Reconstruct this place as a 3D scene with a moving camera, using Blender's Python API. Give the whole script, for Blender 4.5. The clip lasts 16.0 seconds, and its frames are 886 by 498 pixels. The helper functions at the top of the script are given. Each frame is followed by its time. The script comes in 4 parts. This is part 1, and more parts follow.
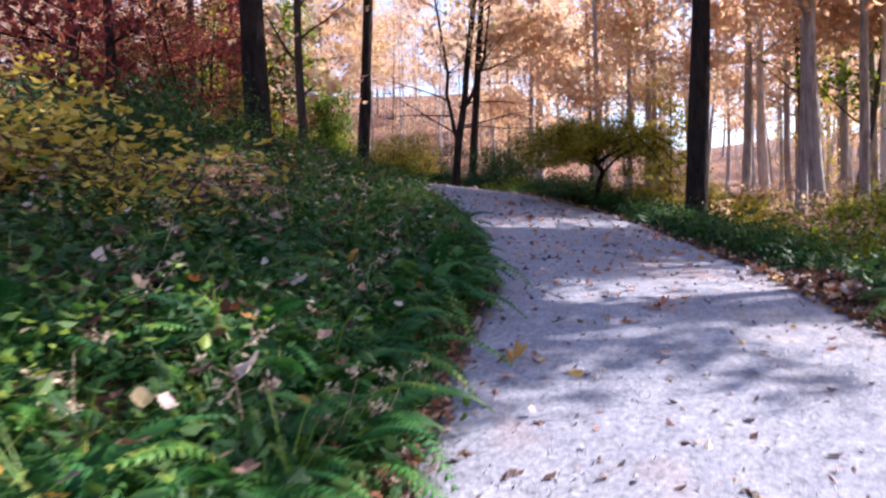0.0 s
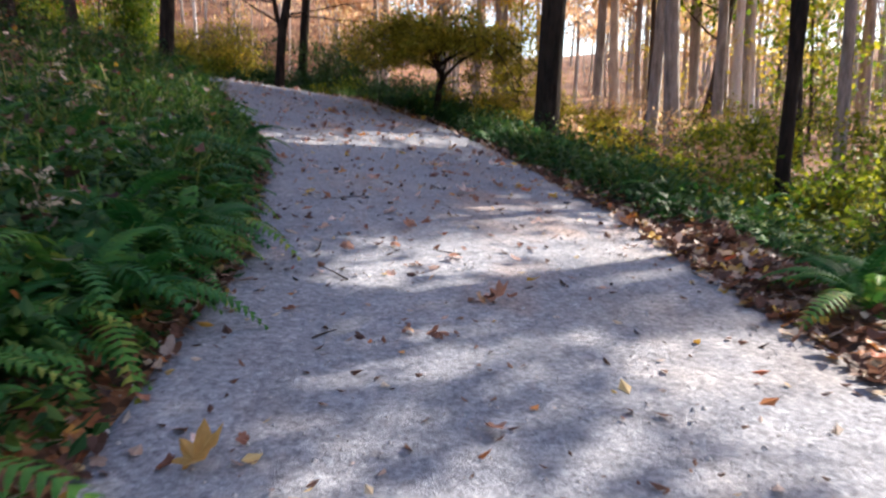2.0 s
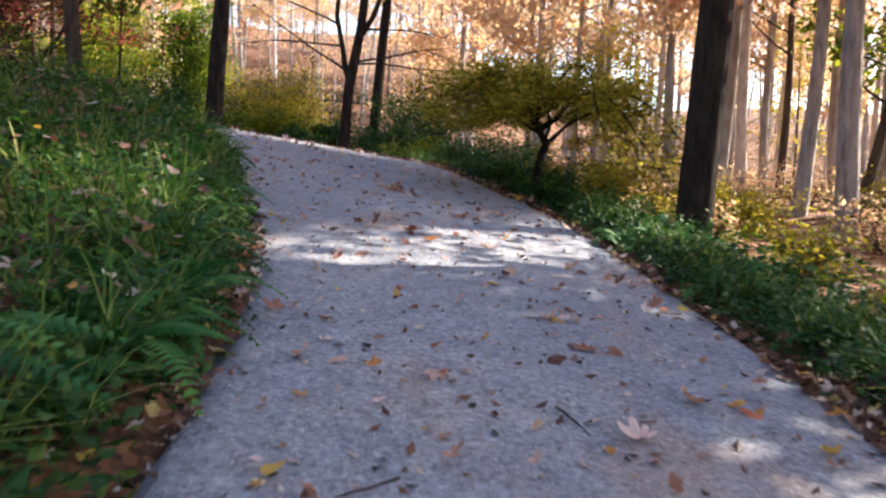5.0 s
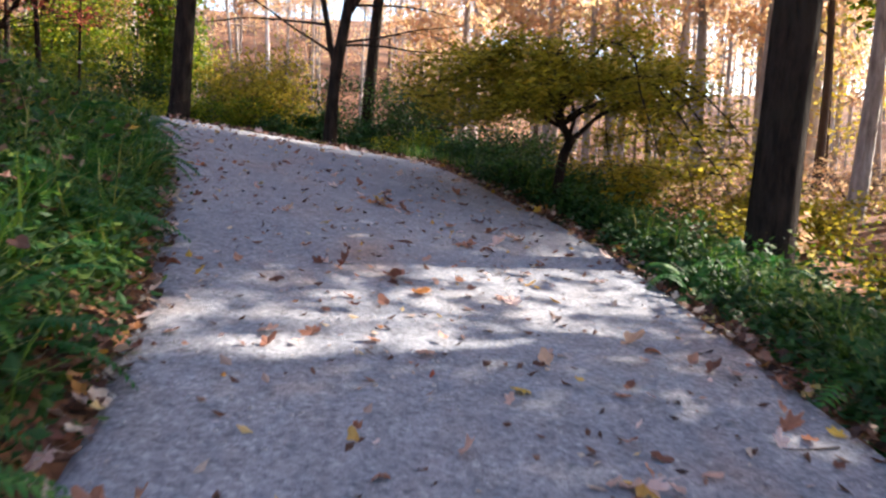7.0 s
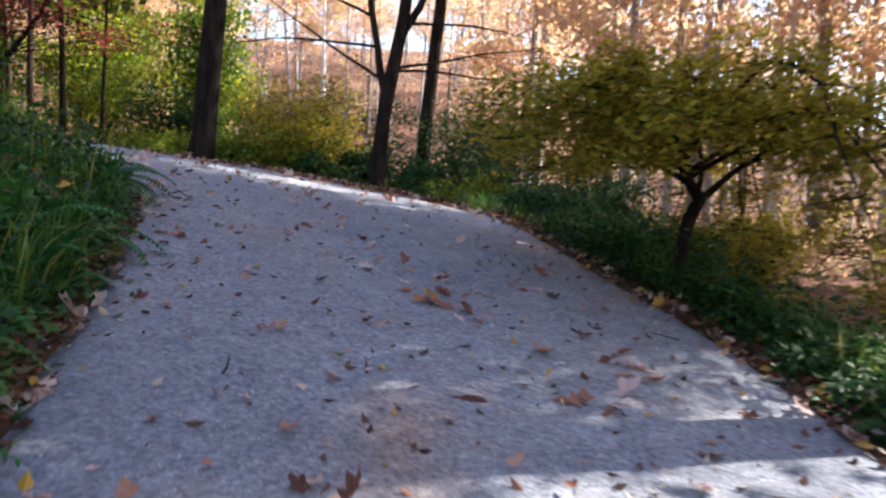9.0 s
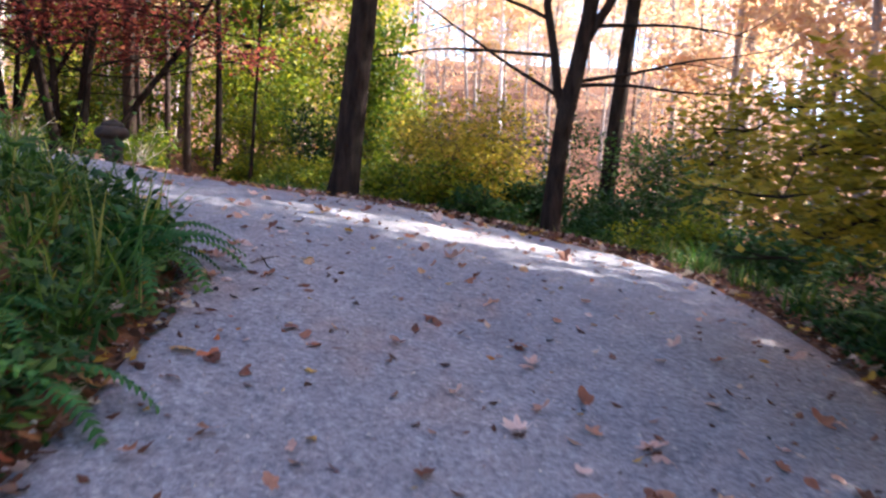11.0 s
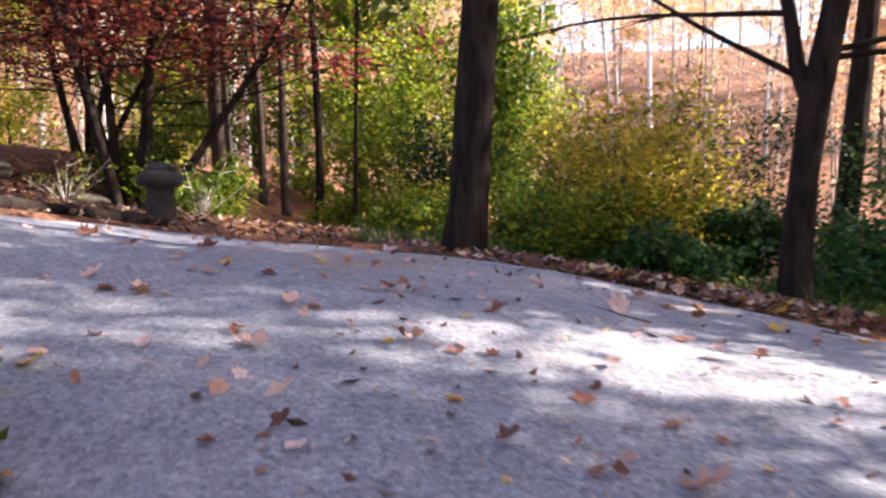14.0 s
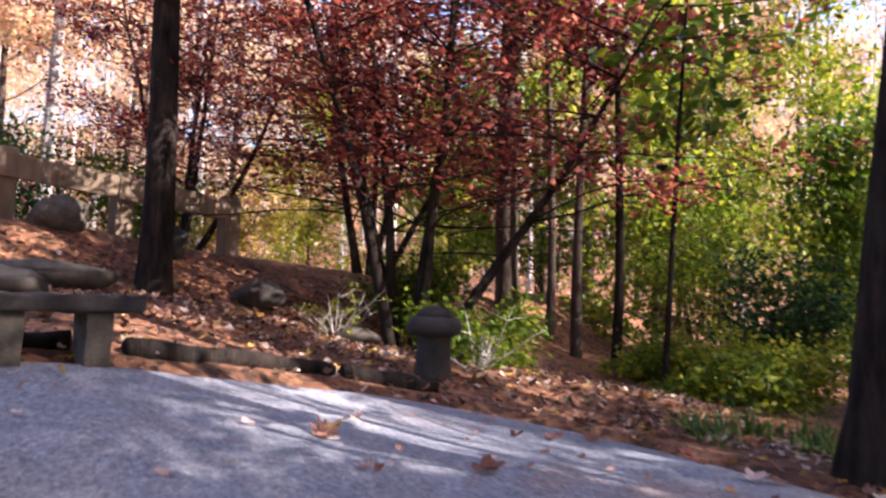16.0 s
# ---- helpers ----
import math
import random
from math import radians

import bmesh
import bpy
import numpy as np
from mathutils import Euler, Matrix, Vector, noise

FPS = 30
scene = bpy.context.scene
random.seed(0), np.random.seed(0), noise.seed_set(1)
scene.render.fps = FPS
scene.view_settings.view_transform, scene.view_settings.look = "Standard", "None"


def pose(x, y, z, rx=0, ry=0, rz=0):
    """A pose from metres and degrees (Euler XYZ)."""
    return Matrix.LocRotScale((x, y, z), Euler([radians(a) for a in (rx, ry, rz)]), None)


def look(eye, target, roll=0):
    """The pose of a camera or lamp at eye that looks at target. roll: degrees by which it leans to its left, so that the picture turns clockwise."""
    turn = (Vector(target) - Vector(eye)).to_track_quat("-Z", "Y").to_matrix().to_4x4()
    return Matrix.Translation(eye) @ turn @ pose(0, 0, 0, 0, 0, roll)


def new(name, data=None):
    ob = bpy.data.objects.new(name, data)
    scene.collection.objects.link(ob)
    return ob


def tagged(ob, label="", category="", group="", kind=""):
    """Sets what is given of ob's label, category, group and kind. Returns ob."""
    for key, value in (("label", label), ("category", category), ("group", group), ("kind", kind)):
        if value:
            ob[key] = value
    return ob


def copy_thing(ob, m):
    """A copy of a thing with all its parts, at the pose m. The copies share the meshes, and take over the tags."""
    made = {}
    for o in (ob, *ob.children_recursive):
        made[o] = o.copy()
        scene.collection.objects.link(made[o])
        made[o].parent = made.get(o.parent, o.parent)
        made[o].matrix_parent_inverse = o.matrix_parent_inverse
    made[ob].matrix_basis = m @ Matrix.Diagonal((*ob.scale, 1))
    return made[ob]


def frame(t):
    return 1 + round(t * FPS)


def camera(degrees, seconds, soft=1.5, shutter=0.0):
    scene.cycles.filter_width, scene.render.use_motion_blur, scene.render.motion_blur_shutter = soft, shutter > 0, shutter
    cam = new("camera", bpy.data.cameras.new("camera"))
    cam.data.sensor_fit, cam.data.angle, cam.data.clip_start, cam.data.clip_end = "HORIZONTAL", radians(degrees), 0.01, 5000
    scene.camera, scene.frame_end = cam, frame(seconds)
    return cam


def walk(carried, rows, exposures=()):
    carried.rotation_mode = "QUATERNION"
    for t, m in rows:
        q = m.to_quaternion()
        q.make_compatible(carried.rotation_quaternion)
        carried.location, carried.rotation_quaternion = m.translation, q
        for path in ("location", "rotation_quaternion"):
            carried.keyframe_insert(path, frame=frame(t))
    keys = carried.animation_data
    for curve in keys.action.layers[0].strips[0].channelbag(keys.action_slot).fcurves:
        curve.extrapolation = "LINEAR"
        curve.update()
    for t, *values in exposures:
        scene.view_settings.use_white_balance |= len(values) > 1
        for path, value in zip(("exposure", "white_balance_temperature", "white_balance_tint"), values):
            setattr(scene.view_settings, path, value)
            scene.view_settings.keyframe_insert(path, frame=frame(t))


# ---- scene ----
# camera: seconds, x, y, z, pitch + 90, roll, yaw
cam = camera(58.2, 16.0, soft=2.4, shutter=0.5)
ROWS = [
    (0.0, 0.0, -0.0, 1.344, 87.99, 1.49, 0.0),
    (0.5, 0.216, 0.676, 1.418, 88.9, -0.38, -0.33),
    (1.0, 0.426, 1.323, 1.43, 89.04, -0.04, -2.67),
    (1.5, 0.635, 2.015, 1.494, 86.44, 0.97, -5.09),
    (2.0, 0.784, 2.708, 1.511, 80.92, -0.48, -10.64),
    (2.5, 0.868, 3.423, 1.597, 79.36, 0.03, -9.88),
    (3.0, 0.927, 4.116, 1.651, 78.3, -0.36, -9.75),
    (3.5, 1.004, 4.851, 1.746, 80.69, 0.29, -8.58),
    (4.0, 1.081, 5.567, 1.796, 81.26, -2.06, -8.85),
    (4.5, 1.219, 6.287, 1.89, 82.79, -1.05, -7.28),
    (5.0, 1.261, 6.969, 1.969, 84.33, -2.21, -4.77),
    (7.5, 1.548, 10.106, 2.269, 83.34, -2.16, -4.56),
    (8.0, 1.572, 10.814, 2.373, 86.44, -5.15, -4.29),
    (8.5, 1.567, 11.535, 2.414, 86.22, -1.98, -5.49),
    (9.0, 1.51, 12.327, 2.483, 85.36, -2.92, -0.47),
    (9.5, 1.461, 13.045, 2.55, 84.12, -0.29, 1.77),
    (10.0, 1.446, 13.75, 2.627, 85.09, -1.29, 5.35),
    (12.5, 1.018, 16.901, 3.086, 87.61, -2.19, 18.59),
    (13.0, 0.834, 17.515, 3.163, 88.72, -2.22, 20.25),
    (13.5, 0.558, 18.128, 3.248, 87.25, -1.91, 21.98),
    (14.0, 0.262, 18.744, 3.308, 85.69, 0.39, 22.31),
    (14.5, -0.103, 19.325, 3.439, 85.76, -0.09, 26.38),
    (15.0, -0.448, 19.833, 3.536, 86.49, -3.14, 28.55),
    (15.5, -0.818, 20.225, 3.663, 90.85, -3.12, 37.89),
    (16.0, -1.257, 20.549, 3.801, 92.94, -2.61, 41.85),
]
walk(cam, [(t, pose(x, y, z, rx, ry, rz)) for t, x, y, z, rx, ry, rz in ROWS],
     exposures=[(0.0, 1.66, 5600, 27), (0.5, 1.6, 5750, 21), (1.5, 1.62, 5700, 16), (2.0, 1.72, 6250, 14), (2.5, 1.72, 6200, 12), (3.5, 1.8, 6700, 12), (5.0, 2.12, 6300, 12), (7.5, 2.05, 6300, 14), (8.0, 2.1, 6200, 13), (8.5, 2.05, 6200, 12), (9.0, 2.05, 5800, 12), (9.5, 2.25, 6800, 19),
                (10.0, 2.52, 6500, 20), (12.5, 2.38, 5850, 20), (13.5, 2.4, 5950, 21), (14.5, 2.36, 6500, 21), (15.5, 2.4, 6800, 26), (16.0, 2.14, 5900, 24)])

# ---- world and sun ----
SUN_AZ, SUN_EL = 66.0, 36.0
world = bpy.data.worlds.new("world")
scene.world = world
world.use_nodes = True
wn = world.node_tree.nodes
sky = wn.new("ShaderNodeTexSky")
sky.sky_type, sky.sun_disc = "NISHITA", False
sky.sun_elevation, sky.sun_rotation = radians(SUN_EL), radians(SUN_AZ)
world.node_tree.links.new(sky.outputs[0], wn["Background"].inputs[0])
wn["Background"].inputs[1].default_value = 0.105
sun_dir = Vector((math.sin(radians(SUN_AZ)) * math.cos(radians(SUN_EL)), math.cos(radians(SUN_AZ)) * math.cos(radians(SUN_EL)), math.sin(radians(SUN_EL))))
sun = new("sun", bpy.data.lights.new("sun", "SUN"))
sun.data.energy, sun.data.angle, sun.data.color = 5.0, radians(0.53), (1.0, 0.88, 0.72)
sun.matrix_world = look(sun_dir * 60, (0, 0, 0))


# ---- materials ----
def material(name, rough=0.8):
    m = bpy.data.materials.new(name)
    m.use_nodes = True
    n = m.node_tree.nodes
    b = n["Principled BSDF"]
    b.inputs["Roughness"].default_value = rough
    return m, n, m.node_tree.links, b


def ramp(n, stops, fac=None, links=None):
    r = n.new("ShaderNodeValToRGB")
    e = r.color_ramp.elements
    while len(e) < len(stops):
        e.new(0.5)
    for el, (p, c) in zip(e, stops):
        el.position, el.color = p, (*c, 1)
    if fac is not None:
        links.new(fac, r.inputs[0])
    return r.outputs[0]


def noise_tex(n, links, scale, detail=6, rough=0.6, vec=None, stretch=None):
    t = n.new("ShaderNodeTexNoise")
    t.inputs["Scale"].default_value, t.inputs["Detail"].default_value, t.inputs["Roughness"].default_value = scale, detail, rough
    if vec is None:
        vec = n.new("ShaderNodeTexCoord").outputs["Object"]
    if stretch:
        mp = n.new("ShaderNodeMapping")
        mp.inputs["Scale"].default_value = stretch
        links.new(vec, mp.inputs[0])
        vec = mp.outputs[0]
    links.new(vec, t.inputs["Vector"])
    return t.outputs[0]


def mixc(n, links, fac, a, b, mode="MIX"):
    x = n.new("ShaderNodeMix")
    x.data_type, x.blend_type = "RGBA", mode
    for v, i in ((fac, 0), (a, 6), (b, 7)):
        if isinstance(v, (int, float)):
            x.inputs[i].default_value = v
        elif isinstance(v, tuple):
            x.inputs[i].default_value = (*v, 1)
        else:
            links.new(v, x.inputs[i])
    return x.outputs[2]


def bump(n, links, b, height, strength, dist):
    k = n.new("ShaderNodeBump")
    k.inputs["Strength"].default_value, k.inputs["Distance"].default_value = strength, dist
    links.new(height, k.inputs["Height"])
    links.new(k.outputs[0], b.inputs["Normal"])


def gravel_material():
    m, n, l, b = material("packed_gravel", 0.95)
    b.inputs["Specular IOR Level"].default_value = 0.2
    big = noise_tex(n, l, 0.5, 5)
    mid = noise_tex(n, l, 5, 8, 0.7)
    grit = noise_tex(n, l, 26, 6, 0.7)
    fine = noise_tex(n, l, 90, 4, 0.7)
    base = ramp(n, [(0.32, (0.23, 0.247, 0.285)), (0.55, (0.285, 0.297, 0.325)), (0.78, (0.36, 0.33, 0.305))], big, l)
    # reddish clay showing through in worn patches
    clay = ramp(n, [(0.56, (0, 0, 0)), (0.70, (0.75, 0.75, 0.75))], noise_tex(n, l, 0.42, 7, 0.62, stretch=(1.3, 0.8, 1)), l)
    base = mixc(n, l, clay, base, (0.36, 0.255, 0.20))
    c = mixc(n, l, 0.42, base, ramp(n, [(0.34, (0.30, 0.30, 0.31)), (0.66, (0.68, 0.67, 0.66))], mid, l), "OVERLAY")
    c = mixc(n, l, 0.6, c, ramp(n, [(0.36, (0.2, 0.2, 0.21)), (0.5, (0.5, 0.5, 0.5)), (0.66, (0.78, 0.77, 0.76))], grit, l), "OVERLAY")
    c = mixc(n, l, 0.45, c, ramp(n, [(0.3, (0.25, 0.25, 0.25)), (0.5, (0.5, 0.5, 0.5)), (0.72, (0.8, 0.79, 0.78))], fine, l), "OVERLAY")
    # single paler and darker stones bedded in the surface
    v = n.new("ShaderNodeTexVoronoi")
    v.inputs["Scale"].default_value = 55
    l.new(n.new("ShaderNodeTexCoord").outputs["Object"], v.inputs["Vector"])
    sep = n.new("ShaderNodeSeparateColor")
    l.new(v.outputs["Color"], sep.inputs[0])
    c = mixc(n, l, 0.42, c, ramp(n, [(0.0, (0.2, 0.2, 0.21)), (0.2, (0.44, 0.44, 0.44)), (0.8, (0.53, 0.53, 0.53)), (1.0, (0.88, 0.87, 0.85))], sep.outputs[0], l), "OVERLAY")
    l.new(c, b.inputs["Base Color"])
    s = n.new("ShaderNodeMath")
    s.operation = "ADD"
    l.new(grit, s.inputs[0])
    l.new(fine, s.inputs[1])
    bump(n, l, b, s.outputs[0], 0.7, 0.018)
    return m


def soil_material():
    m, n, l, b = material("leaf_littered_soil", 0.95)
    v = n.new("ShaderNodeTexVoronoi")
    v.inputs["Scale"].default_value = 17
    l.new(n.new("ShaderNodeTexCoord").outputs["Object"], v.inputs["Vector"])
    sep = n.new("ShaderNodeSeparateColor")
    l.new(v.outputs["Color"], sep.inputs[0])
    c = ramp(n, [(0.0, (0.04, 0.024, 0.015)), (0.3, (0.12, 0.058, 0.03)), (0.55, (0.19, 0.092, 0.048)), (0.8, (0.28, 0.165, 0.092)), (1.0, (0.19, 0.08, 0.038))], sep.outputs[0], l)
    big = noise_tex(n, l, 0.22, 7, 0.65)
    c = mixc(n, l, 0.8, c, ramp(n, [(0.34, (0.24, 0.21, 0.15)), (0.5, (0.5, 0.44, 0.38)), (0.66, (0.58, 0.49, 0.38))], big, l), "OVERLAY")
    # stretched mottle: litter tones, with streaks of tree shadow and sun painted in
    drift = noise_tex(n, l, 0.75, 6, 0.7, stretch=(0.6, 1.4, 1))
    c = mixc(n, l, 0.75, c, ramp(n, [(0.36, (0.22, 0.18, 0.15)), (0.5, (0.5, 0.46, 0.42)), (0.64, (0.80, 0.70, 0.60))], drift, l), "OVERLAY")
    l.new(c, b.inputs["Base Color"])
    h = n.new("ShaderNodeMath")
    h.operation = "ADD"
    l.new(sep.outputs[1], h.inputs[0])
    l.new(noise_tex(n, l, 30, 5), h.inputs[1])
    bump(n, l, b, h.outputs[0], 0.8, 0.03)
    return m


def bark_material(name, dark, light, moss=(0.12, 0.13, 0.07), scale=9):
    m, n, l, b = material(name, 1.0)
    b.inputs["Specular IOR Level"].default_value = 0.12
    g = noise_tex(n, l, scale, 8, 0.7, stretch=(1, 1, 0.22))
    p = noise_tex(n, l, 1.3, 5)
    c = ramp(n, [(0.32, dark), (0.62, light)], g, l)
    c = mixc(n, l, ramp(n, [(0.5, (0, 0, 0)), (0.72, (0.7, 0.7, 0.7))], p, l), c, moss)
    l.new(c, b.inputs["Base Color"])
    bump(n, l, b, g, 1.0, 0.08)
    return m


def leaf_material(name, stops, through_light=0.45, obj=0.5, rough=0.55):
    """Leaves vary from one to the next, and from plant to plant."""
    m, n, l, b = material(name, rough)
    b.inputs["Specular IOR Level"].default_value = 0.25
    geo = n.new("ShaderNodeNewGeometry").outputs["Random Per Island"]
    rnd = n.new("ShaderNodeObjectInfo").outputs["Random"]
    x = n.new("ShaderNodeMix")
    x.inputs[0].default_value = obj
    l.new(geo, x.inputs[2])
    l.new(rnd, x.inputs[3])
    c = ramp(n, stops, x.outputs[0], l)
    c = mixc(n, l, 0.35, c, ramp(n, [(0.35, (0.35, 0.35, 0.33)), (0.65, (0.62, 0.62, 0.6))], noise_tex(n, l, 35, 3), l), "OVERLAY")
    l.new(c, b.inputs["Base Color"])
    t = n.new("ShaderNodeBsdfTranslucent")
    l.new(mixc(n, l, 0.0, c, (1, 1, 1)), t.inputs[0])
    s = n.new("ShaderNodeMixShader")
    s.inputs[0].default_value = through_light
    l.new(b.outputs[0], s.inputs[1])
    l.new(t.outputs[0], s.inputs[2])
    l.new(s.outputs[0], n["Material Output"].inputs[0])
    return m


def stone_material(name, a, c2, scale=6):
    m, n, l, b = material(name, 0.9)
    g = noise_tex(n, l, scale, 8, 0.65)
    f = noise_tex(n, l, scale * 9, 4)
    c = ramp(n, [(0.3, a), (0.65, c2)], g, l)
    c = mixc(n, l, 0.4, c, ramp(n, [(0.3, (0.25, 0.25, 0.25)), (0.7, (0.7, 0.7, 0.7))], f, l), "OVERLAY")
    l.new(c, b.inputs["Base Color"])
    bump(n, l, b, g, 0.6, 0.03)
    return m


GRAVEL, SOIL = gravel_material(), soil_material()
BARK_DARK = bark_material("dark_furrowed_bark", (0.004, 0.0035, 0.0035), (0.042, 0.032, 0.026), (0.036, 0.034, 0.026))
BARK_BROWN = bark_material("brown_bark", (0.03, 0.022, 0.018), (0.10, 0.075, 0.06), (0.08, 0.075, 0.05))
BARK_GREY = bark_material("grey_bark", (0.16, 0.14, 0.13), (0.46, 0.42, 0.39), (0.25, 0.24, 0.19))
BARK_PALE = bark_material("pale_bark", (0.34, 0.29, 0.25), (0.70, 0.64, 0.58), (0.45, 0.42, 0.36))
WOODS_LEAF = leaf_material("autumn_leaves", [(0.0, (0.56, 0.36, 0.18)), (0.2, (0.72, 0.55, 0.28)), (0.4, (0.66, 0.46, 0.30)), (0.6, (0.58, 0.31, 0.17)), (0.75, (0.74, 0.60, 0.34)), (0.9, (0.48, 0.44, 0.13)), (1.0, (0.72, 0.54, 0.44))], 0.6, 0.45)
GREEN_LEAF = leaf_material("yellow_green_leaves", [(0.0, (0.03, 0.075, 0.008)), (0.4, (0.11, 0.18, 0.012)), (0.75, (0.34, 0.36, 0.02)), (1.0, (0.62, 0.52, 0.06))], 0.5, 0.4)
SHRUB_LEAF = leaf_material("dark_green_leaves", [(0.0, (0.008, 0.036, 0.009)), (0.6, (0.027, 0.088, 0.017)), (1.0, (0.12, 0.19, 0.028))], 0.3, 0.3, 0.6)
OLIVE_LEAF = leaf_material("olive_maple_leaves", [(0.0, (0.15, 0.14, 0.012)), (0.5, (0.34, 0.30, 0.022)), (0.85, (0.54, 0.44, 0.05)), (1.0, (0.58, 0.34, 0.06))], 0.6, 0.1)
RED_LEAF = leaf_material("red_maple_leaves", [(0.0, (0.05, 0.013, 0.017)), (0.5, (0.17, 0.034, 0.032)), (0.82, (0.40, 0.10, 0.06)), (1.0, (0.66, 0.30, 0.18))], 0.55, 0.15)
YELLOW_LEAF = leaf_material("yellow_leaves", [(0.0, (0.30, 0.26, 0.03)), (0.5, (0.55, 0.42, 0.05)), (1.0, (0.62, 0.5, 0.12))], 0.45, 0.1)
FERN_LEAF = leaf_material("fern_green", [(0.0, (0.015, 0.085, 0.02)), (0.5, (0.035, 0.15, 0.03)), (0.85, (0.10, 0.24, 0.035)), (1.0, (0.34, 0.34, 0.06))], 0.35, 0.7, 0.55)
GRASS_LEAF = leaf_material("sedge_green", [(0.0, (0.018, 0.065, 0.012)), (0.45, (0.05, 0.14, 0.02)), (0.78, (0.14, 0.24, 0.03)), (0.93, (0.32, 0.32, 0.08)), (1.0, (0.46, 0.38, 0.2))], 0.35, 0.1, 0.5)
LITTER_LEAF = leaf_material("dry_brown_leaves", [(0.0, (0.04, 0.022, 0.017)), (0.2, (0.085, 0.042, 0.03)), (0.45, (0.155, 0.075, 0.05)), (0.65, (0.23, 0.125, 0.085)), (0.8, (0.46, 0.36, 0.31)), (0.88, (0.62, 0.52, 0.40)), (0.94, (0.55, 0.36, 0.05)), (1.0, (0.36, 0.09, 0.05))], 0.25, 0.0)
FALLEN = [(0.0, (0.13, 0.06, 0.045)), (0.12, (0.24, 0.105, 0.07)), (0.28, (0.36, 0.17, 0.11)), (0.44, (0.46, 0.25, 0.17)), (0.56, (0.56, 0.36, 0.29)), (0.68, (0.64, 0.47, 0.42)), (0.84, (0.72, 0.57, 0.52)), (0.91, (0.52, 0.30, 0.13)), (0.95, (0.62, 0.42, 0.07)), (1.0, (0.50, 0.15, 0.10))]
TRAIL_LEAF = leaf_material("fallen_leaf_brown", FALLEN, 0.3, 1.0)
SCATTER_LEAF = leaf_material("small_fallen_leaf", FALLEN, 0.3, 0.0)
WEED_LEAF = leaf_material("weed_green", [(0.0, (0.04, 0.13, 0.015)), (0.6, (0.10, 0.22, 0.025)), (1.0, (0.26, 0.34, 0.05))], 0.4, 0.0)
BARK_BIRCH = bark_material("birch_bark", (0.55, 0.50, 0.46), (0.85, 0.82, 0.78), (0.6, 0.56, 0.5))
STONE = stone_material("mossy_grey_stone", (0.035, 0.03, 0.022), (0.12, 0.105, 0.075))
STONE_DARK = stone_material("dark_weathered_stone", (0.012, 0.010, 0.008), (0.05, 0.043, 0.035))
TIMBER = bark_material("weathered_timber", (0.13, 0.095, 0.062), (0.27, 0.205, 0.14), (0.17, 0.14, 0.09), 5)

# ---- the lie of the land ----
def smooth(a, b, v):
    u = np.clip((v - a) / (b - a), 0, 1)
    return u * u * (3 - 2 * u)


def trail_z(x, y):
    """Height of the trail's surface: it climbs, leans to the valley and bends left."""
    x, y = np.asarray(x, float), np.asarray(y, float)
    rise = np.interp(y, [-14, -2, 3, 6, 9, 12, 15, 18, 21, 23], [-1.3, -0.22, 0.13, 0.47, 0.80, 1.09, 1.42, 1.75, 2.09, 2.25])
    lean = np.interp(y, [5, 20], [-0.025, -0.14])
    return rise + (x - 1) * lean - 0.10 * np.maximum(0, y - 22.5) * smooth(-1, -6, x)


def spline(points, count):
    """An even run of points along a smooth line through these."""
    p = np.array([points[0], *points, points[-1]], float)
    out = []
    for i in range(1, len(p) - 2):
        for u in np.linspace(0, 1, 24, endpoint=False):
            a, b, c, d = p[i - 1], p[i], p[i + 1], p[i + 2]
            out.append(0.5 * (2 * b + (c - a) * u + (2 * a - 5 * b + 4 * c - d) * u * u + (3 * b - a - 3 * c + d) * u ** 3))
    out = np.array(out + [p[-1]])
    s = np.concatenate([[0], np.cumsum(np.linalg.norm(np.diff(out, axis=0), axis=1))])
    t = np.linspace(0, s[-1], count)
    return np.stack([np.interp(t, s, out[:, k]) for k in range(out.shape[1])], 1)


N_EDGE = 220
INNER = spline([(-1.0, -12), (-0.6, -4), (-0.4, 0), (-0.2, 3.4), (0.05, 5.6), (0.38, 7.6), (0.42, 10), (0.4, 12), (0.15, 14), (-0.35, 16.4), (-0.85, 18.4), (-1.4, 19.7), (-2.3, 20.45), (-3.6, 20.3), (-4.8, 19.0), (-6.0, 16.5), (-8.0, 11.0)], N_EDGE)
OUTER = spline([(2.6, -12), (3.0, -4), (3.2, 0), (3.4, 4), (3.6, 7), (3.85, 10), (3.9, 13), (3.9, 16), (3.7, 18.5), (3.2, 20.5), (2.6, 22.8), (1.6, 24.7), (0.4, 25.4), (-1.2, 25.7), (-3.0, 26.05), (-4.8, 26.0), (-5.8, 25.2), (-6.25, 23.4), (-7.2, 20.6), (-8.6, 17.0), (-11.0, 11.0)], N_EDGE)
EDGE = np.concatenate([INNER, OUTER])
EDGE_Z = trail_z(EDGE[:, 0], EDGE[:, 1])
# how the land leaves the trail: up on the inner side, down into the valley, up again past the bend
outer_k = np.where(OUTER[:, 0] < -5.0, 0.23, np.where(OUTER[:, 1] > 22, -0.20, -0.30))
EDGE_K = np.concatenate([np.full(N_EDGE, 0.27), np.convolve(np.pad(outer_k, 8, mode="edge"), np.ones(17) / 17, "valid")])
POLY = np.concatenate([INNER, OUTER[::-1]])


def in_trail(x, y):
    inside = np.zeros(x.shape, bool)
    for (x0, y0), (x1, y1) in zip(POLY, np.roll(POLY, -1, axis=0)):
        if y0 != y1:
            inside ^= ((y0 > y) != (y1 > y)) & (x < (x1 - x0) * (y - y0) / (y1 - y0) + x0)
    return inside


